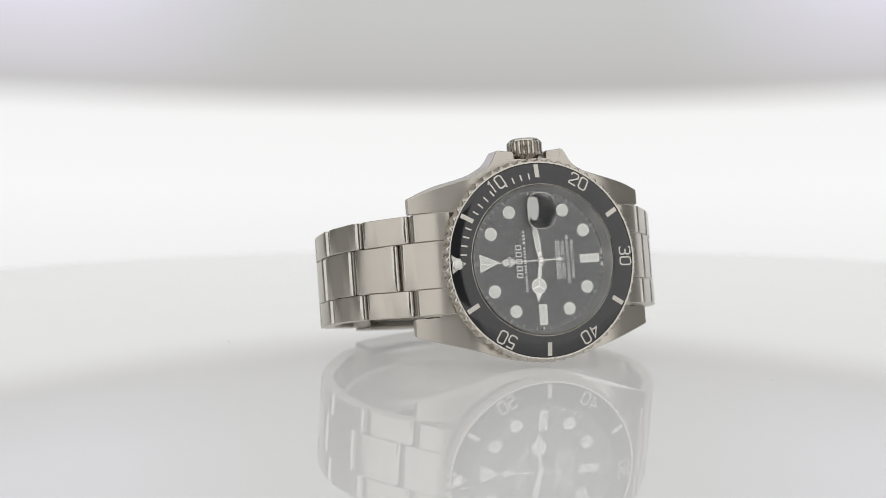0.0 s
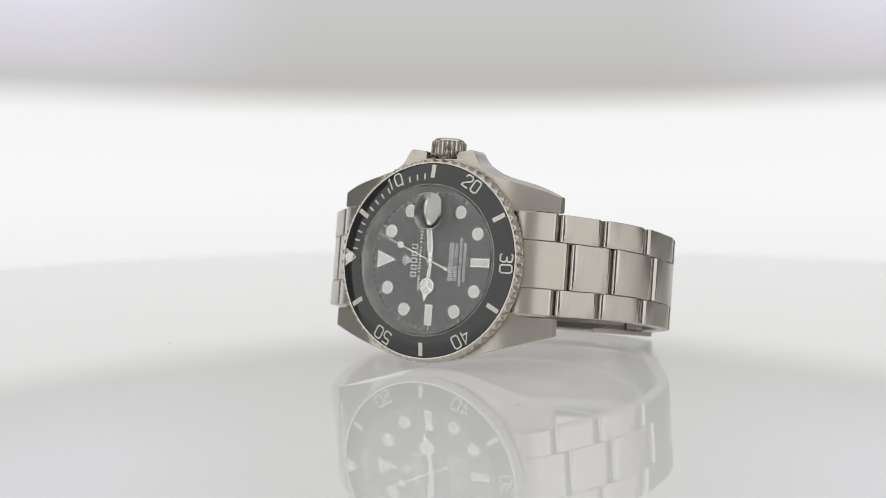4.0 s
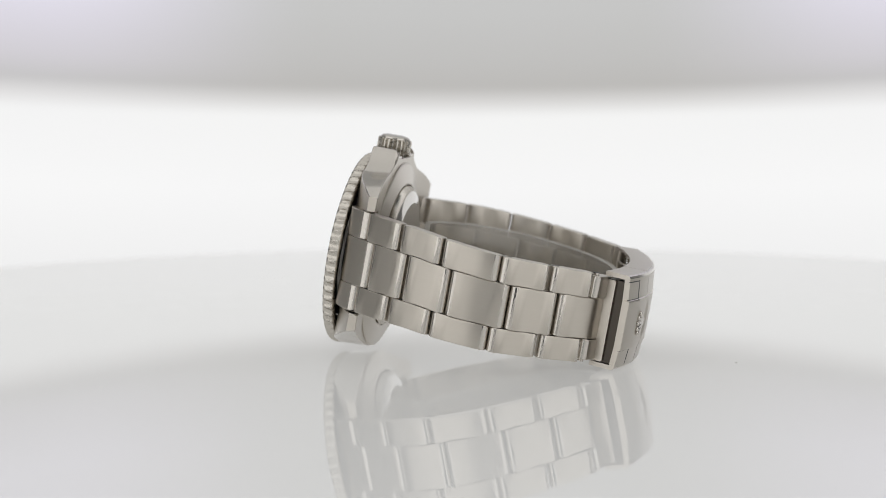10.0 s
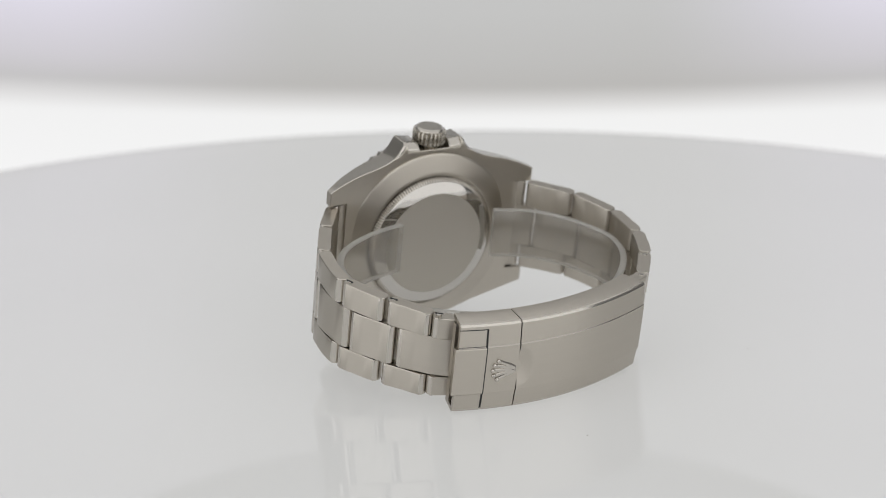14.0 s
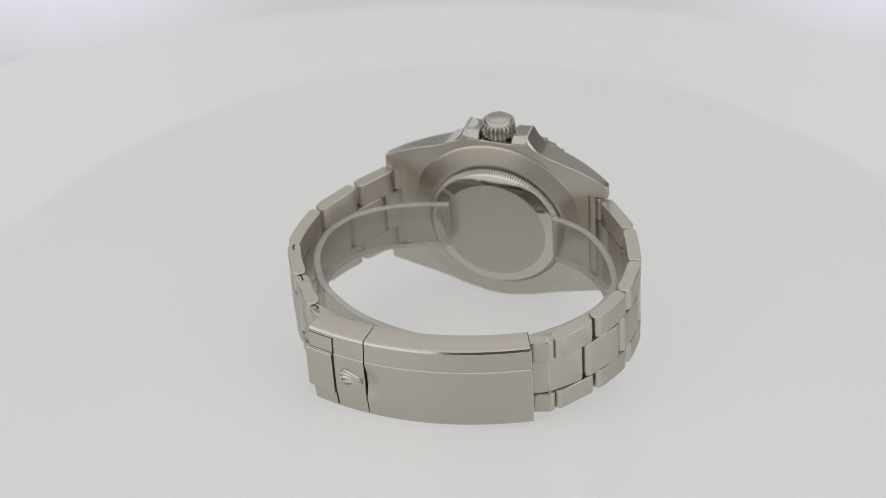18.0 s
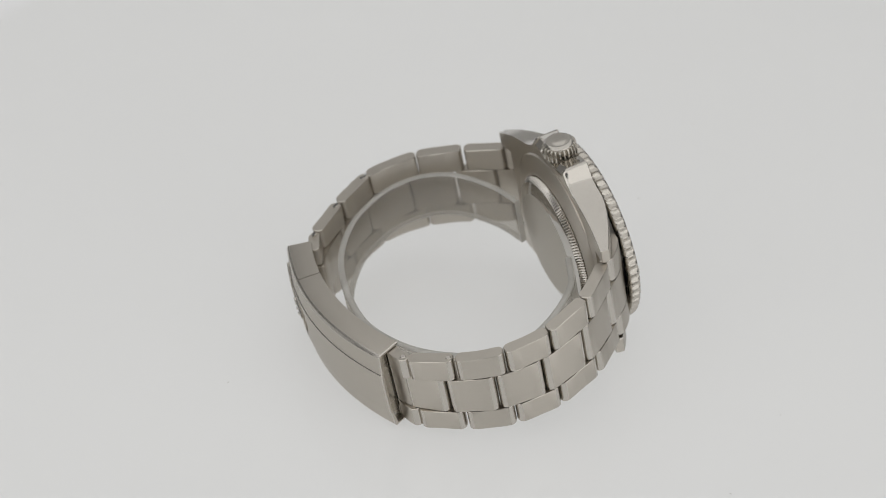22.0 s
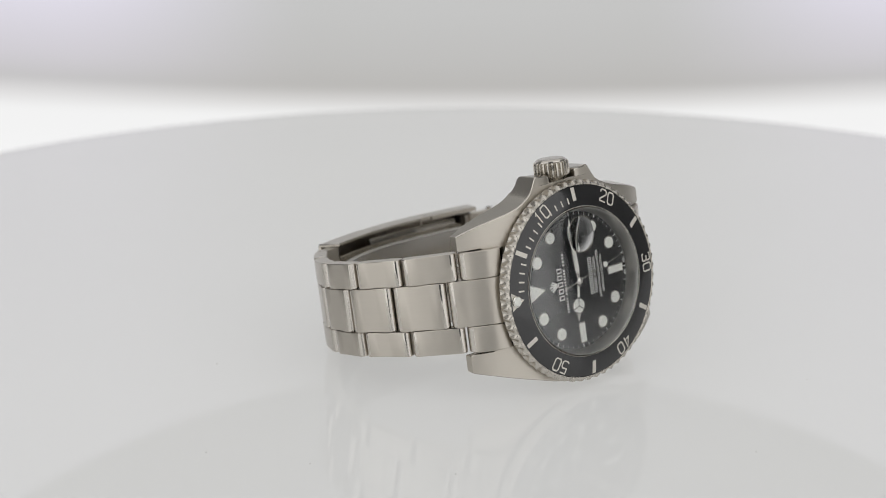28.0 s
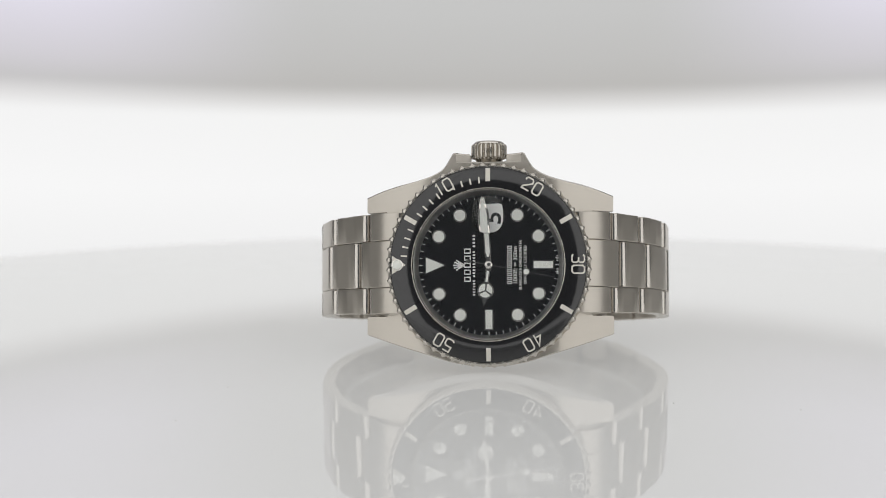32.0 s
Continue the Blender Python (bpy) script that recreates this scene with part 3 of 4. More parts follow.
def make_dial(watch):
    bm = bmesh.new()
    capped(bm, [(14.6, DIAL_Z - 0.4), (14.6, DIAL_Z)], n=128)
    dial = part("dial", bm, MAT["dial"], watch, "glossy black dial with white printing", 0)
    z = DIAL_Z
    tick = bmesh.new()
    slab(tick, [(-0.055, 13.3), (0.055, 13.3), (0.055, 13.98), (-0.055, 13.98)], z + 0.005, z + 0.03)
    tick = mesh_of("minute_tick", tick, MAT["print"], 0)
    for m in range(60):
        if m % 5:
            ob = part("minute_tick", tick, None, dial)
            ob.matrix_basis = turned(m)
    long_tick = bmesh.new()
    slab(long_tick, [(-0.09, 13.25), (0.09, 13.25), (0.09, 13.98), (-0.09, 13.98)], z + 0.005, z + 0.03)
    long_tick = mesh_of("minute_tick", long_tick, MAT["print"], 0)
    for m in range(0, 60, 5):
        part("minute_tick", long_tick, None, dial).matrix_basis = turned(m)

    def rimmed(outline, inner, minute):
        b1, b2 = bmesh.new(), bmesh.new()
        slab(b1, outline, z, z + 0.30, 0.08)
        slab(b2, inner, z + 0.25, z + 0.36, 0.03)
        for b in (b1, b2):
            b.transform(turned(minute))
        mk = part("hour_marker", b1, MAT["gold"], watch, "white gold hour marker filled with lume")
        part("lume", b2, MAT["lume"], mk, "white luminous fill")

    def disc(r, y, n=28):
        return [(r * math.cos(2 * math.pi * k / n), y + r * math.sin(2 * math.pi * k / n)) for k in range(n)]
    for m in (5, 10, 20, 25, 35, 40, 50, 55):
        rimmed(disc(1.36, 11.45), disc(1.12, 11.45), m)
    for m in (30, 45):
        rimmed([(-0.92, 8.7), (0.92, 8.7), (0.92, 13.0), (-0.92, 13.0)], [(-0.68, 8.94), (0.68, 8.94), (0.68, 12.76), (-0.68, 12.76)], m)
    rimmed([(-1.9, 12.75), (1.9, 12.75), (0, 8.3)], [(-1.55, 12.5), (1.55, 12.5), (0, 8.85)], 0)

    # emblem and brand drawn as plain shapes, then the words that can be read
    def bars(x0, x1, y, h, count, gap=0.35):
        w = (x1 - x0) / count
        for k in range(count):
            b = bmesh.new()
            a = x0 + w * k + w * gap * 0.5
            slab(b, [(a, y - h / 2), (a + w * (1 - gap), y - h / 2), (a + w * (1 - gap), y + h / 2), (a, y + h / 2)], z + 0.005, z + 0.03)
            part("printed_bar", b, MAT["print"], dial)
    def blocks(x0, x1, y, h, count, gap, stroke):
        w = (x1 - x0) / count
        for k in range(count):
            a, b = x0 + w * (k + gap / 2), x0 + w * (k + 1 - gap / 2)
            for q0, q1, r0, r1 in ((a, a + stroke, y - h / 2, y + h / 2), (b - stroke, b, y - h / 2, y + h / 2), (a, b, y + h / 2 - stroke * 0.8, y + h / 2), (a, b, y - h / 2, y - h / 2 + stroke * 0.8)):
                m = bmesh.new()
                slab(m, [(q0, r0), (q1, r0), (q1, r1), (q0, r1)], z + 0.005, z + 0.03)
                part("printed_bar", m, MAT["print"], dial)
    for ang, ln in ((-34, 1.75), (-17, 1.95), (0, 2.05), (17, 1.95), (34, 1.75)):
        b = bmesh.new()
        a = radians(ang)
        s, c = math.sin(a), math.cos(a)
        slab(b, [(x * c + y * s, 5.0 - x * s + y * c) for x, y in ((-0.24, 0.0), (0.24, 0.0), (0.09, ln - 0.2), (-0.09, ln - 0.2))], z + 0.005, z + 0.09)
        part("emblem_ray", b, MAT["print"], dial)
        b = bmesh.new()
        slab(b, disc(0.17, 0, 10), z + 0.005, z + 0.1)
        b.transform(Matrix.Translation(Vector(((ln - 0.1) * s, 5.0 + (ln - 0.1) * c, 0)) * MM))
        part("emblem_dot", b, MAT["print"], dial)
    blocks(-3.5, 3.5, 4.25, 1.3, 5, 0.26, 0.24)
    bars(-6.2, -2.9, 2.95, 0.5, 6, 0.5)
    bars(-2.5, 2.9, 2.95, 0.5, 9, 0.5)
    bars(3.4, 6.2, 2.95, 0.5, 4, 0.5)
    blocks(-3.9, 3.9, -4.15, 0.98, 10, 0.26, 0.17)
    for body, y, wide, high in (("1000ft = 300m", -5.25, 7.3, 0.85), ("SUPERLATIVE CHRONOMETER", -6.3, 9.8, 0.62), ("OFFICIALLY CERTIFIED", -7.25, 7.7, 0.62)):
        me = lettering(body, wide, high, MAT["print"], "lettering", 1.0, 0.01, 0.01)
        me.transform(Matrix.Translation(Vector((0, y, z + 0.02)) * MM))
        part("lettering", me, None, dial)
    bars(-1.9, -0.7, -13.65, 0.4, 5, 0.35)
    bars(0.7, 1.9, -13.65, 0.4, 4, 0.35)
    # date window and numeral
    b = bmesh.new()
    slab(b, [(8.5, -1.25), (11.0, -1.25), (11.0, 0.75), (8.5, 0.75)], z + 0.0, z + 0.02)
    win = part("date_window", b, MAT["date"], dial, "white date disc in its window")
    me = lettering("5", 0.95, 1.4, MAT["ink"], "date_numeral", 1, 0.03, 0.01)
    me.transform(Matrix.Translation(Vector((9.75, -0.3, z + 0.03)) * MM))
    part("date_numeral", me, None, win, "black date numeral 5")


def hand_outline(pts):
    return pts + [(-x, y) for x, y in reversed(pts) if abs(x) > 1e-6]


def make_hands(watch):
    z = DIAL_Z
    # hour hand with its round three-part head
    bm = bmesh.new()
    slab(bm, hand_outline([(0.0, -1.2), (0.42, -1.0), (0.42, 3.7), (0.30, 3.75)]), z + 0.55, z + 0.70, 0.05)
    n = 28
    slab(bm, [(1.65 * math.cos(2 * math.pi * k / n), 5.15 + 1.65 * math.sin(2 * math.pi * k / n)) for k in range(n)], z + 0.55, z + 0.71, 0.05)
    slab(bm, [(-0.75, 6.45), (0.75, 6.45), (0.12, 8.2), (-0.12, 8.2)], z + 0.55, z + 0.70, 0.05)
    hour = part("hour_hand", bm, MAT["gold"], watch, "white gold hour hand with a round head")
    for k in range(3):
        a0 = 30 + 120 * k
        pts = [(0.16 * math.cos(radians(a0 + 60)), 5.15 + 0.16 * math.sin(radians(a0 + 60)))]
        pts += [(1.38 * math.cos(radians(a0 + 7 + 106 * j / 8)), 5.15 + 1.38 * math.sin(radians(a0 + 7 + 106 * j / 8))) for j in range(9)]
        b = bmesh.new()
        slab(b, pts, z + 0.68, z + 0.76)
        part("lume", b, MAT["lume"], hour, "white luminous fill")
    b = bmesh.new()
    slab(b, [(-0.22, 0.95), (0.22, 0.95), (0.22, 3.4), (-0.22, 3.4)], z + 0.66, z + 0.735)
    part("lume", b, MAT["lume"], hour, "white luminous fill")
    # minute hand
    bm = bmesh.new()
    slab(bm, hand_outline([(0.0, -1.3), (0.45, -1.1), (0.45, 1.2), (0.66, 2.4), (0.66, 10.2), (0.0, 13.2)]), z + 0.85, z + 1.0, 0.05)
    minute = part("minute_hand", bm, MAT["gold"], watch, "white gold sword-shaped minute hand")
    b = bmesh.new()
    slab(b, hand_outline([(0.2, 1.6), (0.42, 2.6), (0.42, 10.1), (0.0, 11.9)]), z + 0.96, z + 1.035)
    part("lume", b, MAT["lume"], minute, "white luminous fill")
    # seconds hand
    bm = bmesh.new()
    slab(bm, hand_outline([(0.13, -4.6), (0.10, 7.0), (0.05, 13.4)]), z + 1.12, z + 1.22)
    for r, y in ((0.42, -4.0), (0.72, 7.6)):
        slab(bm, [(r * math.cos(2 * math.pi * k / 20), y + r * math.sin(2 * math.pi * k / 20)) for k in range(20)], z + 1.10, z + 1.24, 0.03)
    capped(bm, [(0.78, z + 0.6), (0.78, z + 1.25), (0.62, z + 1.38), (0.3, z + 1.42)], n=32)
    seconds = part("seconds_hand", bm, MAT["gold"], watch, "thin white gold seconds hand with a lume dot")
    b = bmesh.new()
    slab(b, [(0.55 * math.cos(2 * math.pi * k / 20), 7.6 + 0.55 * math.sin(2 * math.pi * k / 20)) for k in range(20)], z + 1.2, z + 1.28)
    part("lume", b, MAT["lume"], seconds, "white luminous dot")
    return hour, minute, seconds


def lens_edge(a):
    """The magnifier's outline round its middle, a rounded oblong."""
    c, s = math.cos(a), math.sin(a)
    return 1.0 / ((abs(c) / 3.55) ** 2.6 + (abs(s) / 3.05) ** 2.6) ** (1 / 2.6)


def make_crystal(watch):
    n = 96
    angles = [2 * math.pi * k / n for k in range(n)]

    def oval(z, f=1.0):
        return [(9.75 + f * lens_edge(a) * math.cos(a), f * lens_edge(a) * math.sin(a), z) for a in angles]

    def rim(r, z):
        out = []
        for a in angles:
            c, s = math.cos(a), math.sin(a)
            d = -9.75 * c + math.sqrt(r * r - (9.75 * s) ** 2)
            out.append((9.75 + d * c, d * s, z))
        return out
    bm = loft(bmesh.new(), [oval(0.98), rim(14.0, 0.98), rim(14.7, 0.94), rim(14.9, 0.80), rim(14.9, -0.2), oval(-0.2)], cap=False)
    cr = part("crystal", bm, MAT["crystal"], watch, "clear flat sapphire crystal", 30)
    cr.visible_shadow = False
    rad, rings = 5.8, 8
    top = math.sqrt(rad ** 2 - 3.5 ** 2)
    secs = [oval(1.0)]
    for j in range(rings + 1):
        f = 1 - j / (rings + 0.6)
        secs.append([(x, y, 1.1 + math.sqrt(max(rad ** 2 - (x - 9.75) ** 2 - y * y, 0)) - top) for x, y, _ in oval(0, f)])
    lens = part("date_magnifier", loft(bmesh.new(), secs), MAT["lens"], cr, "clear domed date magnifier lens", 40)
    lens.visible_shadow = False
    ring = loft(bmesh.new(), [oval(1.0, 1.0), oval(1.12, 1.0), oval(1.12, 1.03), oval(1.0, 1.03)], ring=True)
    part("magnifier_rim", ring, MAT["polished"], cr, "bright thin edge of the magnifier")


# the bracelet's outer surface in (distance from the middle, height), lug to clasp
TRACKS = {
    -1: smooth_curve([(16.5, -3.1), (19.0, -3.3), (21.2, -4.4), (23.2, -6.1), (24.9, -8.2), (28.1, -12.6), (31.2, -17.5), (35.3, -25.3), (37.2, -32.2), (36.9, -37.4), (34.8, -42.9), (31.2, -48.2), (25.8, -55.2), (23.4, -57.1), (18.0, -58.8)]),
    1: smooth_curve([(16.5, -3.1), (19.0, -3.3), (21.2, -4.4), (23.2, -6.1), (25.0, -8.2), (29.2, -12.4), (33.0, -17.4), (36.35, -25.9), (37.0, -31.2), (36.5, -36.8), (34.9, -42.0), (32.0, -46.9), (26.8, -53.8), (24.0, -55.8), (18.0, -57.0)]),
}
OUTER_CUTS = {k: [0.0] + [arc_near(TRACKS[k], p) for p in v] for k, v in {
    -1: ((24.9, -8.2), (30.6, -16.5), (35.1, -26.4), (35.8, -38.2), (31.6, -47.8), (25.3, -55.7)),
    1: ((25.0, -8.2), (32.6, -16.8), (36.9, -27.0), (36.8, -37.2), (32.3, -46.5), (26.3, -54.6))}.items()}
CENTRE_CUTS = {k: [0.0] + [c + 2.8 for c in v[1:-1]] + [v[-1] + 6.6] for k, v in OUTER_CUTS.items()}


def sag(z, side=-1):
    """How far the free end of the bracelet has sunk sideways."""
    rise = OFFSET * min(max((z + 40.0) / 20.0, 0.0), 1.0)
    return rise - (1.4 if side < 0 else 0.85) * min(max((-z - 22.0) / 38.0, 0.0), 1.0)


def link_width(s):
    return 10.35 - 1.35 * max(s - 9.0, 0.0) / 62.0


def make_link(name, watch, side, s0, s1, inner, outer, label, thick=2.75, gap=0.4, follow=0.6):
    """One rigid link between two arc lengths. inner, outer: its edges across, as signed shares of the half width; follow: how far its face bends with the bracelet."""
    track = TRACKS[side]
    s0, s1 = s0 + gap, s1 - gap
    a, b = at_arc(track, s0), at_arc(track, s1)
    length = (b - a).length
    u = (b - a) / length
    n = Vector((-u.y, u.x))
    if n.dot((a + b) / 2 - Vector((0, -33))) < 0:
        n = -n
    r, q = min(1.0, length * 0.3), min(1.1, length * 0.3)
    prof = []
    for k in range(6):
        t = radians(90 * k / 5)
        prof.append((r - r * math.cos(t), -r + r * math.sin(t)))
    for k in range(1, 7):
        prof.append((r + (length - 2 * r) * k / 7, 0.0))
    for k in range(6):
        t = radians(90 * k / 5)
        prof.append((length - r + r * math.sin(t), -r + r * math.cos(t)))
    for k in range(4):
        t = radians(90 * k / 3)
        prof.append((length - q + q * math.cos(t), -thick + q - q * math.sin(t)))
    for k in range(1, 5):
        prof.append((q + (length - 2 * q) * (1 - k / 5), -thick))
    for k in range(4):
        t = radians(90 * k / 3)
        prof.append((q - q * math.sin(t), -thick + q - q * math.cos(t)))
    bend = []
    for t, h in prof:
        f = min(max(t / length, 0.0), 1.0)
        rise = (at_arc(track, s0 + (s1 - s0) * f) - (a + (b - a) * f)).dot(n)
        bend.append((t, h + rise * follow))
    prof = bend
    bm = bmesh.new()
    mid = Vector((sum(p[0] for p in prof), sum(p[1] for p in prof))) / len(prof)
    secs = []
    for share, shrink in ((0.0, 0.14), (0.0, 0.0), (1.0, 0.0), (1.0, 0.14)):
        sec = []
        edge_in = 0.14 if shrink == 0.0 else 0.0
        for t, h in prof:
            w = link_width(s0 + (s1 - s0) * t / length)
            x0, x1 = inner * w + 0.05 + (0.35 if inner < -0.9 else 0.0), outer * w - 0.05
            d = Vector((t, h)) - mid
            g = d * (1 - shrink / max(d.length, 0.5)) + mid
            p = a + u * g.x + n * g.y
            x = x0 + edge_in if share == 0.0 else x1 - edge_in
            sec.append((x + sag(p.y, side), side * p.x, p.y))
        secs.append(sec)
    ob = part(name, loft(bm, secs), MAT["brushed"], watch, label, 25)
    ob.data.materials.append(MAT["polished"])
    ob.data.materials.append(MAT["fine_satin"])
    k = len(prof)
    for p in ob.data.polygons:
        if p.index // k in (0, 2, 3):
            p.material_index = 2
        elif p.index // k == 1 and p.index % k in (1, 2, 3, 4, 12, 13, 14, 15):
            p.material_index = 1
    return ob


MIDDLE = 0.455


def make_bracelet(watch):
    for side in (-1, 1):
        track, cuts, mids = TRACKS[side], OUTER_CUTS[side], CENTRE_CUTS[side]
        for i, (s0, s1) in enumerate(zip(cuts, cuts[1:])):
            name, bend = ("end_link", 1.0) if i == 0 else ("outer_link", 0.55)
            for a, b in ((-1.0, -MIDDLE), (MIDDLE, 1.0)):
                make_link(name, watch, side, s0, s1, a, b, "satin steel outer bracelet link with rounded ends", follow=bend)
        for i, (s0, s1) in enumerate(zip(mids, mids[1:])):
            make_link("end_link" if i == 0 else "centre_link", watch, side, s0, s1, -MIDDLE, MIDDLE, "satin steel middle bracelet link", gap=0.38, follow=1.0 if i == 0 else 0.55)
        # the end link's solid body between the lugs
        outline = [(17.0, -4.2), (20.3, -5.0), (22.3, -6.9), (23.1, -7.9), (23.2, -8.5), (22.8, -8.8), (17.0, -8.45)]
        bm = loft(bmesh.new(), [[(x + OFFSET, side * (y - d), z + d * (1 if z < -6 else -1)) for y, z in outline] for x, d in ((-10.3, 0.15), (-10.15, 0.0), (10.15, 0.0), (10.3, 0.15))])
        part("end_link_body", bm, MAT["brushed"], watch, "satin steel end link body between the lugs", 25)
        # short stubs that reach into the clasp
        out = 0.95 if side < 0 else 1.0
        for a, b in ((-out, -MIDDLE), (MIDDLE, out)):
            make_link("clasp_joint", watch, side, cuts[-1], cuts[-1] + 6.4, a, b, "short steel joint at the clasp", 2.5, 0.2)
        # pins seen in the gaps and at the links' edges
        for s in cuts[1:]:
            c, d = at_arc(track, s + 1.25), at_arc(track, s + 1.6) - at_arc(track, s + 0.9)
            nrm = Vector((-d.y, d.x)).normalized()
            if nrm.dot(c - Vector((0, -33))) < 0:
                nrm = -nrm
            c = c - nrm * 1.4
            w = link_width(s) + (0.02 if s in cuts[5:] or (side < 0 and s in cuts[4:]) else -0.4)
            bm = bmesh.new()
            loft(bm, [[(x + sag(c.y, side), side * (c.x + r * math.cos(2 * math.pi * k / 14)), c.y + r * math.sin(2 * math.pi * k / 14)) for k in range(14)]
                      for x, r in ((0.37 - w, 0.45), (0.45 - w, 0.55), (w - 0.08, 0.55), (w, 0.45))])
            pin = part("link_pin", bm, MAT["polished"], watch, "round steel link pin")
            if side < 0 and s in cuts[4:]:
                e = d.normalized() * 0.8
                q = Vector((-e.y, e.x)).normalized() * 0.16
                slot = loft(bmesh.new(), [[(x + sag(c.y, side), side * p.x, p.y) for p in (c - e - q, c + e - q, c + e + q, c - e + q)] for x in (w - 0.1, w + 0.035)])
                part("screw_slot", slot, MAT["dark"], pin, "dark screw slot")


# clasp: an arc seen from the side, its cross section stepped
CLASP_R = 62.0


def clasp_point(y, depth):
    """The place across the arc of the clasp: y along it, depth outwards from the line of its side edges."""
    slope = y / CLASP_R + 0.08
    k = 1 / math.hypot(1, slope)
    return y + depth * slope * k, -64.35 + y * y / (2 * CLASP_R) + 0.08 * y - depth * k


def clasp_piece(bm, y0, y1, cross, n=16, lip=0.0):
    """A run of the clasp from y0 to y1 with one cross section; lip: a bevel round its last end."""
    secs = []
    for k in range(n + 1):
        y = y0 + (y1 - y0) * k / n
        sec = []
        for x, d in (cross(y) if callable(cross) else cross):
            yy, zz = clasp_point(y, d)
            sec.append((x + sag(-60.0) + 0.014 * (y + 22.6), yy, zz))
        secs.append(sec)
    if lip:
        low = []
        for x, d in (cross(y1) if callable(cross) else cross):
            outer = d > -0.05 or abs(x) > 9.25
            yy, zz = clasp_point(y1 + lip, d - (lip if d > -0.05 and outer else 0.0))
            low.append((x * (1 - lip / 9.5 if outer else 1.0) + sag(-60.0) + 0.014 * (y1 + 22.6), yy, zz))
        secs.append(low)
    return loft(bm, secs)


MIDLINE = -0.15  # the raised middle lies a little off the centre


def shell(y, dish=False):
    """The clasp's cross section: side walls, sloped shoulders, a raised middle; the dish is scooped from the middle at the catch."""
    k = 0.35 if y < -10.2 else 0.0  # the catch is thicker than the cover
    middle = []
    for j in range(21):
        x = MIDLINE - 5.0 + j * 0.5
        d = 0.58 + 0.06 * (1 - ((x - MIDLINE) / 5.0) ** 2)
        if dish:
            d -= 0.95 * max(0.0, 1 - math.hypot((x - MIDLINE) / 4.3, (y + 10.1) / 3.1)) ** 0.8
        middle.append((x, d))
    return [(-9.34, -5.3), (-9.34, -0.6), (-9.2, -0.22), (-8.8, 0.03), (MIDLINE - 5.12, 0.40)] + middle + [(MIDLINE + 5.12, 0.40), (9.2, 0.03), (9.6, -0.22), (9.75, -0.6), (9.75, -5.3),
            (9.2 - k, -5.3), (9.2 - k, -0.75 - k), (4.6, -0.1 - 2 * k), (-4.6, -0.1 - 2 * k), (k - 8.8, -0.75 - k), (k - 8.8, -5.3)]


SHINY = (1, 2, 4, 25, 27, 28)
SIDES = (0, 29)
CATCH = -22.6
END = 22.6


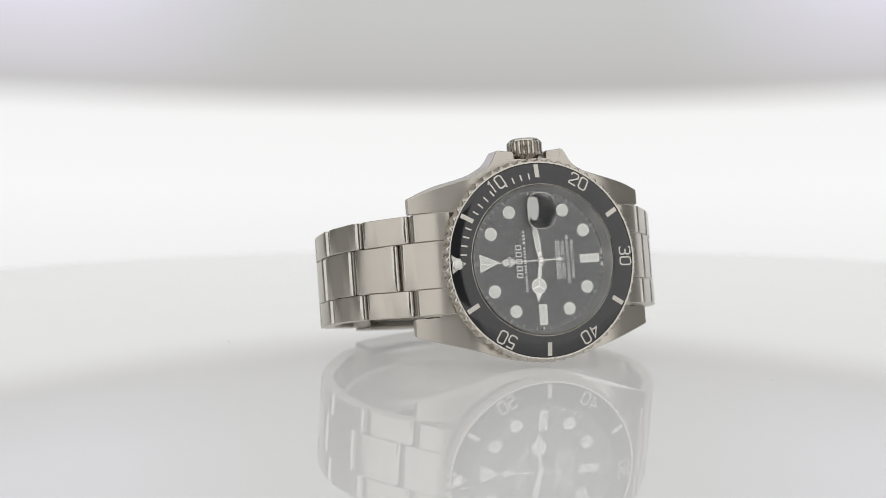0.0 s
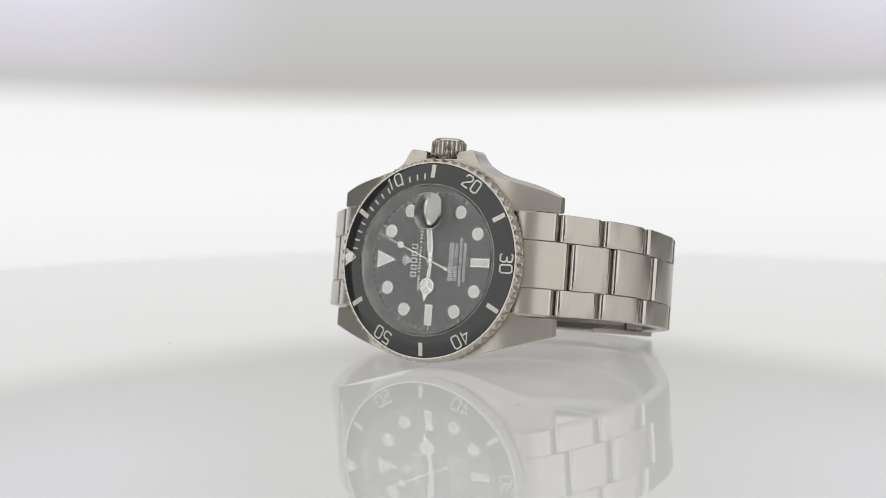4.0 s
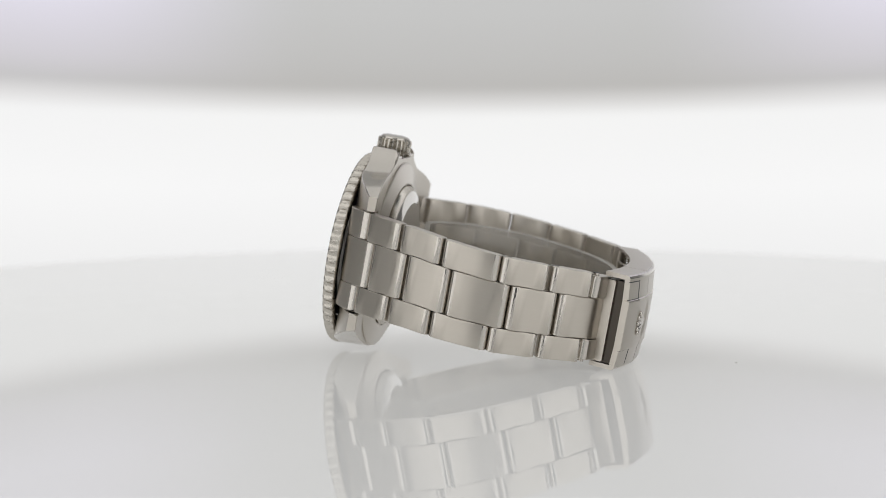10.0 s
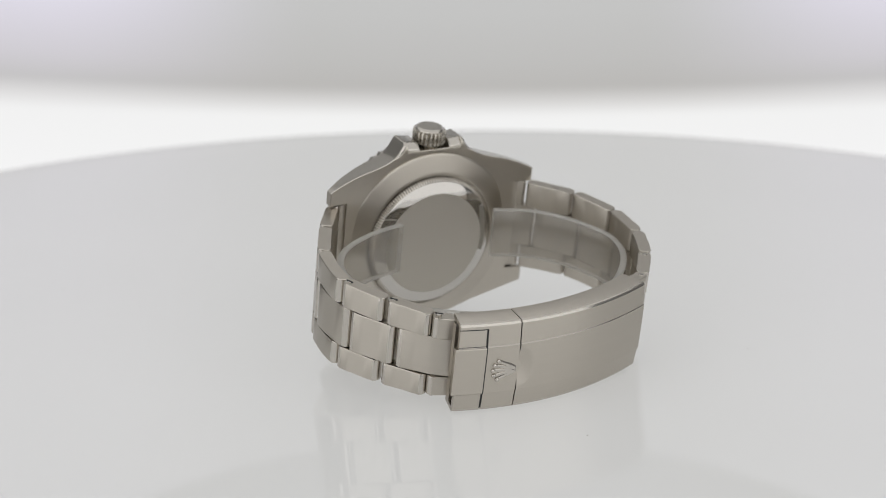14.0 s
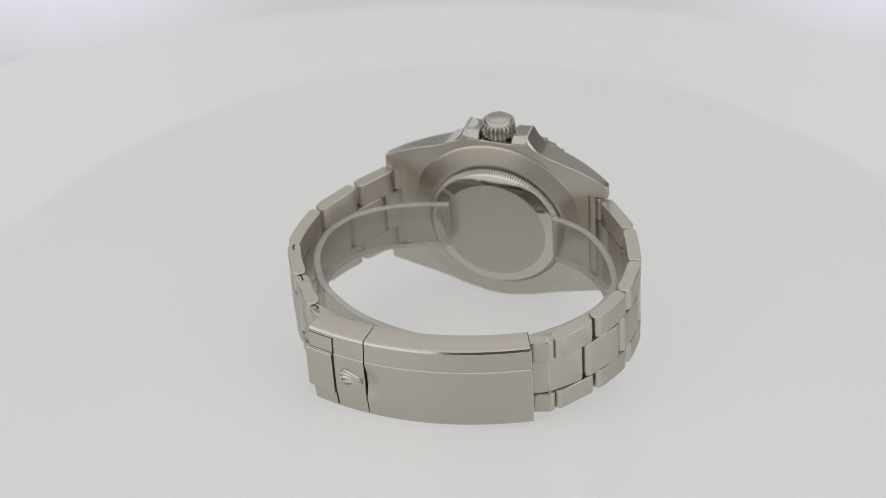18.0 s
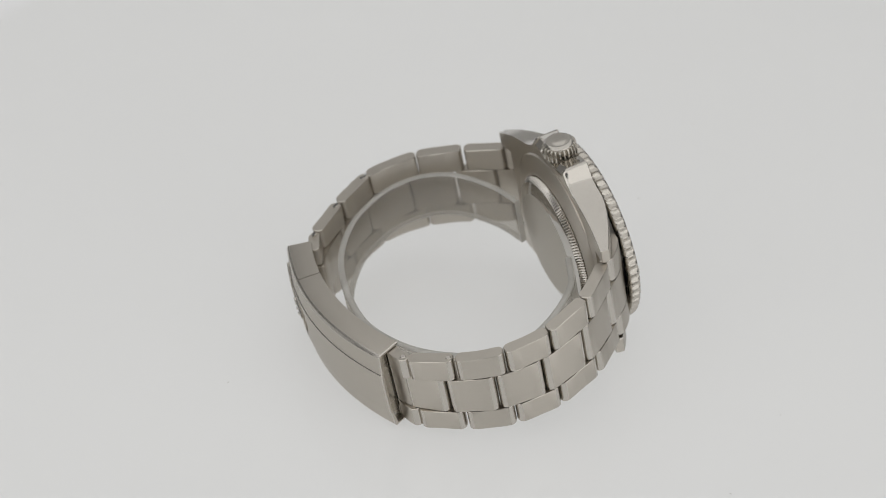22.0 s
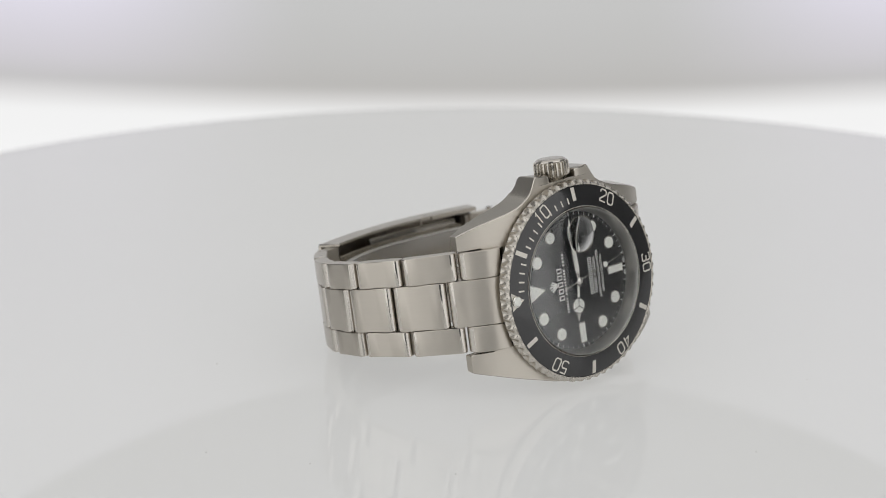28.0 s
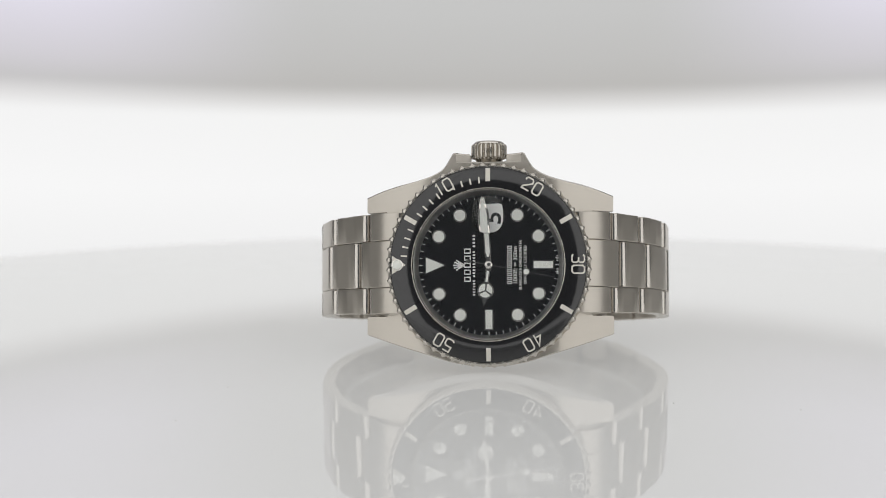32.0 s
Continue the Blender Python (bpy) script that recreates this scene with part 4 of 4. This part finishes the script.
def make_clasp(watch):
    bm = clasp_piece(bmesh.new(), -10.1, END - 0.2, lambda y: shell(y, True), 90, 0.22)
    cover = part("clasp_cover", bm, MAT["brushed"], watch, "satin steel clasp cover with polished shoulders", 25)
    bm = clasp_piece(bmesh.new(), CATCH, -10.35, shell, 10)
    lock = part("safety_catch", bm, MAT["brushed"], watch, "satin steel safety catch with an embossed emblem", 25)
    for me in (cover.data, lock.data):
        me.materials.append(MAT["polished"])
        me.materials.append(MAT["fine_satin"])
        for p in me.polygons:
            if len(p.vertices) == 4 and (p.index % len(shell(0)) in SHINY or p.index // len(shell(0)) == 90):
                p.material_index = 1
            elif len(p.vertices) == 4 and p.index % len(shell(0)) in SIDES:
                p.material_index = 2
    # raised lever plate and its seams
    bm = clasp_piece(bmesh.new(), CATCH - 0.7, -17.3, [(MIDLINE + x, d) for x, d in ((-5.0, -0.4), (-5.0, 0.78), (-4.8, 0.95), (4.8, 0.95), (5.0, 0.78), (5.0, -0.4))], 6)
    part("lever_plate", bm, MAT["brushed"], lock, "raised steel lever plate", 25)
    cross = [(-8.6, -0.1), (-8.6, 0.06), (MIDLINE - 5.1, 0.43), (MIDLINE - 5.0, 0.62), (MIDLINE, 0.68), (MIDLINE + 5.0, 0.62), (MIDLINE + 5.1, 0.43), (8.6, 0.08), (8.6, -0.1)]
    part("seam", clasp_piece(bmesh.new(), -17.38, -16.96, cross, 2), MAT["dark"], lock, "dark seam")
    part("seam", clasp_piece(bmesh.new(), CATCH - 0.01, -17.0, [(8.45, -0.1), (8.45, 0.11), (8.65, 0.09), (8.65, -0.1)], 6), MAT["dark"], lock, "dark seam")
    for x in (MIDLINE - 5.12, MIDLINE + 5.12):
        part("seam", clasp_piece(bmesh.new(), CATCH - 0.01, -17.3, [(x - 0.09, 0.2), (x - 0.09, 0.43), (x + 0.09, 0.43), (x + 0.09, 0.2)], 6), MAT["dark"], lock, "dark seam")
    # added block in the clasp's open end, its dark colour painting the cavity's shade
    bm = clasp_piece(bmesh.new(), CATCH + 0.5, CATCH + 4.0, [(-8.3, -4.7), (-8.3, -1.2), (-4.6, -0.8), (4.6, -0.8), (8.3, -1.2), (8.3, -4.7)], 4)
    part("spring_block", bm, MAT["cavity_shade"], lock, "added dark block painted as the shade inside the catch")
    bm = clasp_piece(bmesh.new(), CATCH - 0.1, CATCH + 3.0, [(-8.2, -5.2), (-8.2, -3.1), (-7.9, -2.8), (7.9, -2.8), (8.2, -3.1), (8.2, -5.2)], 3)
    part("joint_bar", bm, MAT["brushed"], lock, "satin steel bar at the joint of the bracelet", 25)
    # wall that closes the cover's far end above the links
    bm = clasp_piece(bmesh.new(), END - 1.7, END - 1.0, [(-8.6, -2.6), (-8.6, -0.85), (-4.6, -0.2), (4.6, -0.2), (8.95, -0.85), (8.95, -2.6)], 2)
    part("end_wall", bm, MAT["machined"], cover, "satin steel end wall of the cover", 25)
    # emblem in relief, as a plain fan of rays
    for ang, ln in ((-27, 4.2), (-13.5, 4.6), (0, 4.75), (13.5, 4.6), (27, 4.2)):
        a = radians(ang)
        secs = []
        for t, w in ((0.3, 0.55), (1.2, 0.62), (ln, 0.36)):
            sec = []
            for k in range(6):
                q = 2 * math.pi * k / 6
                x = MIDLINE + t * math.sin(a) + w * math.cos(q)
                yy, zz = clasp_point(-10.6 - t * math.cos(a), 0.68 + 0.32 * max(math.sin(q), -0.2))
                sec.append((x + sag(-60.0), yy, zz))
            secs.append(sec)
        part("emblem_ray", loft(bmesh.new(), secs), MAT["polished"], lock, "raised polished emblem ray")
        bm = bmesh.new()
        yy, zz = clasp_point(-10.6 - (ln + 0.2) * math.cos(a), 0.72)
        bmesh.ops.create_uvsphere(bm, u_segments=12, v_segments=8, radius=0.5 * MM)
        bmesh.ops.translate(bm, verts=bm.verts[:], vec=Vector((MIDLINE + (ln + 0.2) * math.sin(a) + sag(-60.0), yy, zz)) * MM)
        part("emblem_dot", bm, MAT["polished"], lock, "raised polished emblem dot")
    # folded blades inside
    bm = clasp_piece(bmesh.new(), CATCH + 0.6, END - 1.0, [(-7.4, -4.6), (-7.4, -3.6), (6.5, -3.6), (6.7, -3.8), (6.7, -4.4), (6.5, -4.6)], 20)
    part("clasp_blade", bm, MAT["polished"], cover, "polished folding blade inside the clasp")
    bm = clasp_piece(bmesh.new(), -18.0, 8.0, [(5.0, -3.2), (5.0, -2.4), (7.7, -2.4), (7.7, -3.2)], 14)
    part("clasp_blade", bm, MAT["mirror"], cover, "polished extension blade inside the clasp")


WRAP = [(-9.6, -13.0), (-17.0, -15.0), (-24.5, -18.8), (-29.3, -23.2), (-32.0, -29.2), (-31.8, -36.2), (-29.0, -42.4), (-25.0, -47.4), (-18.0, -52.3), (-11.0, -55.0), (-2.0, -56.6), (7.0, -56.6), (15.0, -54.2),
        (22.0, -50.2), (28.0, -44.2), (31.6, -38.4), (32.8, -33.0), (32.0, -28.6), (28.0, -21.3), (21.8, -15.1), (14.2, -12.1)]


def make_wrap():
    """The clear plastic band that fills the bracelet's inside."""
    line = [tuple(p) for p in smooth_curve(WRAP, 5)[0]]
    secs = []
    for i, p in enumerate(line):
        a, b = Vector(line[max(i - 1, 0)]), Vector(line[min(i + 1, len(line) - 1)])
        u = (b - a).normalized()
        n = Vector((-u.y, u.x))
        p = Vector(p)
        sec = []
        for x, d in ((-4.8, 0.2), (-4.8, 1.2), (-4.6, 1.4), (6.2, 1.4), (6.4, 1.2), (6.4, 0.2), (6.2, 0.0), (-4.6, 0.0)):
            q = p + n * d
            sec.append((x + sag(q.y) * 0.8, q.x, q.y))
        secs.append(sec)
    base = new("plastic_sleeve")
    k = 7
    for name, some, label in (("end_tab", secs[:k + 1], "clear tab against the case back"), ("band", secs[k:-k], "clear curled plastic band"), ("end_tab", secs[-k - 1:][::-1], "clear tab against the case back")):
        bm = loft(bmesh.new(), some, cap=False)
        if name == "end_tab":
            bm.verts.ensure_lookup_table()
            bm.faces.new(bm.verts[:8])
        ob = part(name, bm, MAT["plastic"], base, label, 50)
        ob.visible_shadow = False
        ob.data.materials.append(MAT["plastic_edge"])
        for p in ob.data.polygons:
            if len(p.vertices) > 4 or p.index % 8 in (3, 4, 5, 7, 0, 1):
                p.material_index = 1
    return tagged(base, "clear plastic display sleeve curled inside the steel bracelet", "display sleeve")


def make_watch():
    watch = new("wristwatch")
    tagged(watch, "steel diver's wristwatch with black dial and bezel, lying on its side", "wristwatch")
    make_case(watch)
    make_crown(watch)
    make_bezel(watch)
    make_dial(watch)
    pointers = make_hands(watch)
    make_crystal(watch)
    make_bracelet(watch)
    make_clasp(watch)
    return watch, pointers


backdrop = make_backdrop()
turntable = make_turntable()
add_dust(turntable)
wristwatch, (hour_hand, minute_hand, seconds_hand) = make_watch()
sleeve = make_wrap()

# the watch lies on the case's edge and the clasp's edge
LYING = (Matrix.Translation((-0.000265, -0.028082, 0.021839)) @ Matrix.Rotation(-0.18035, 4, "X") @ Matrix.Rotation(0.00619, 4, "Y")
         @ Matrix.Rotation(-0.10242, 4, "Z") @ Matrix(((0, -1, 0, 0), (0, 0, -1, 0), (1, 0, 0, 0), (0, 0, 0, 1))))
lowest = min((LYING @ ob.matrix_basis @ v.co).z for ob in wristwatch.children_recursive if ob.type == "MESH" for v in ob.data.vertices)
LYING = Matrix.Translation((0, 0, 0.00003 - lowest)) @ LYING


def table_turn(t):
    """Degrees the turntable has turned; it stops just before the end."""
    return 25.81 - 12.1124 * min(t, 31.63)


def motions():
    times = list(range(0, 32)) + [31.5, 31.63, 32]
    spin = [(t, Matrix.Rotation(radians(table_turn(t)), 4, "Z")) for t in times]
    walk(turntable, spin)
    walk(wristwatch, [(t, m @ LYING) for t, m in spin])
    walk(sleeve, [(t, m @ LYING) for t, m in spin])
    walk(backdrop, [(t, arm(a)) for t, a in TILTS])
    walk(seconds_hand, [(t, turned(t - 0.2)) for t in range(0, 33, 2)])
    walk(minute_hand, [(t, turned(13.85 + t / 60)) for t in (0, 32)])
    walk(hour_hand, [(t, turned(46.15 + t / 720)) for t in (0, 32)])


motions()
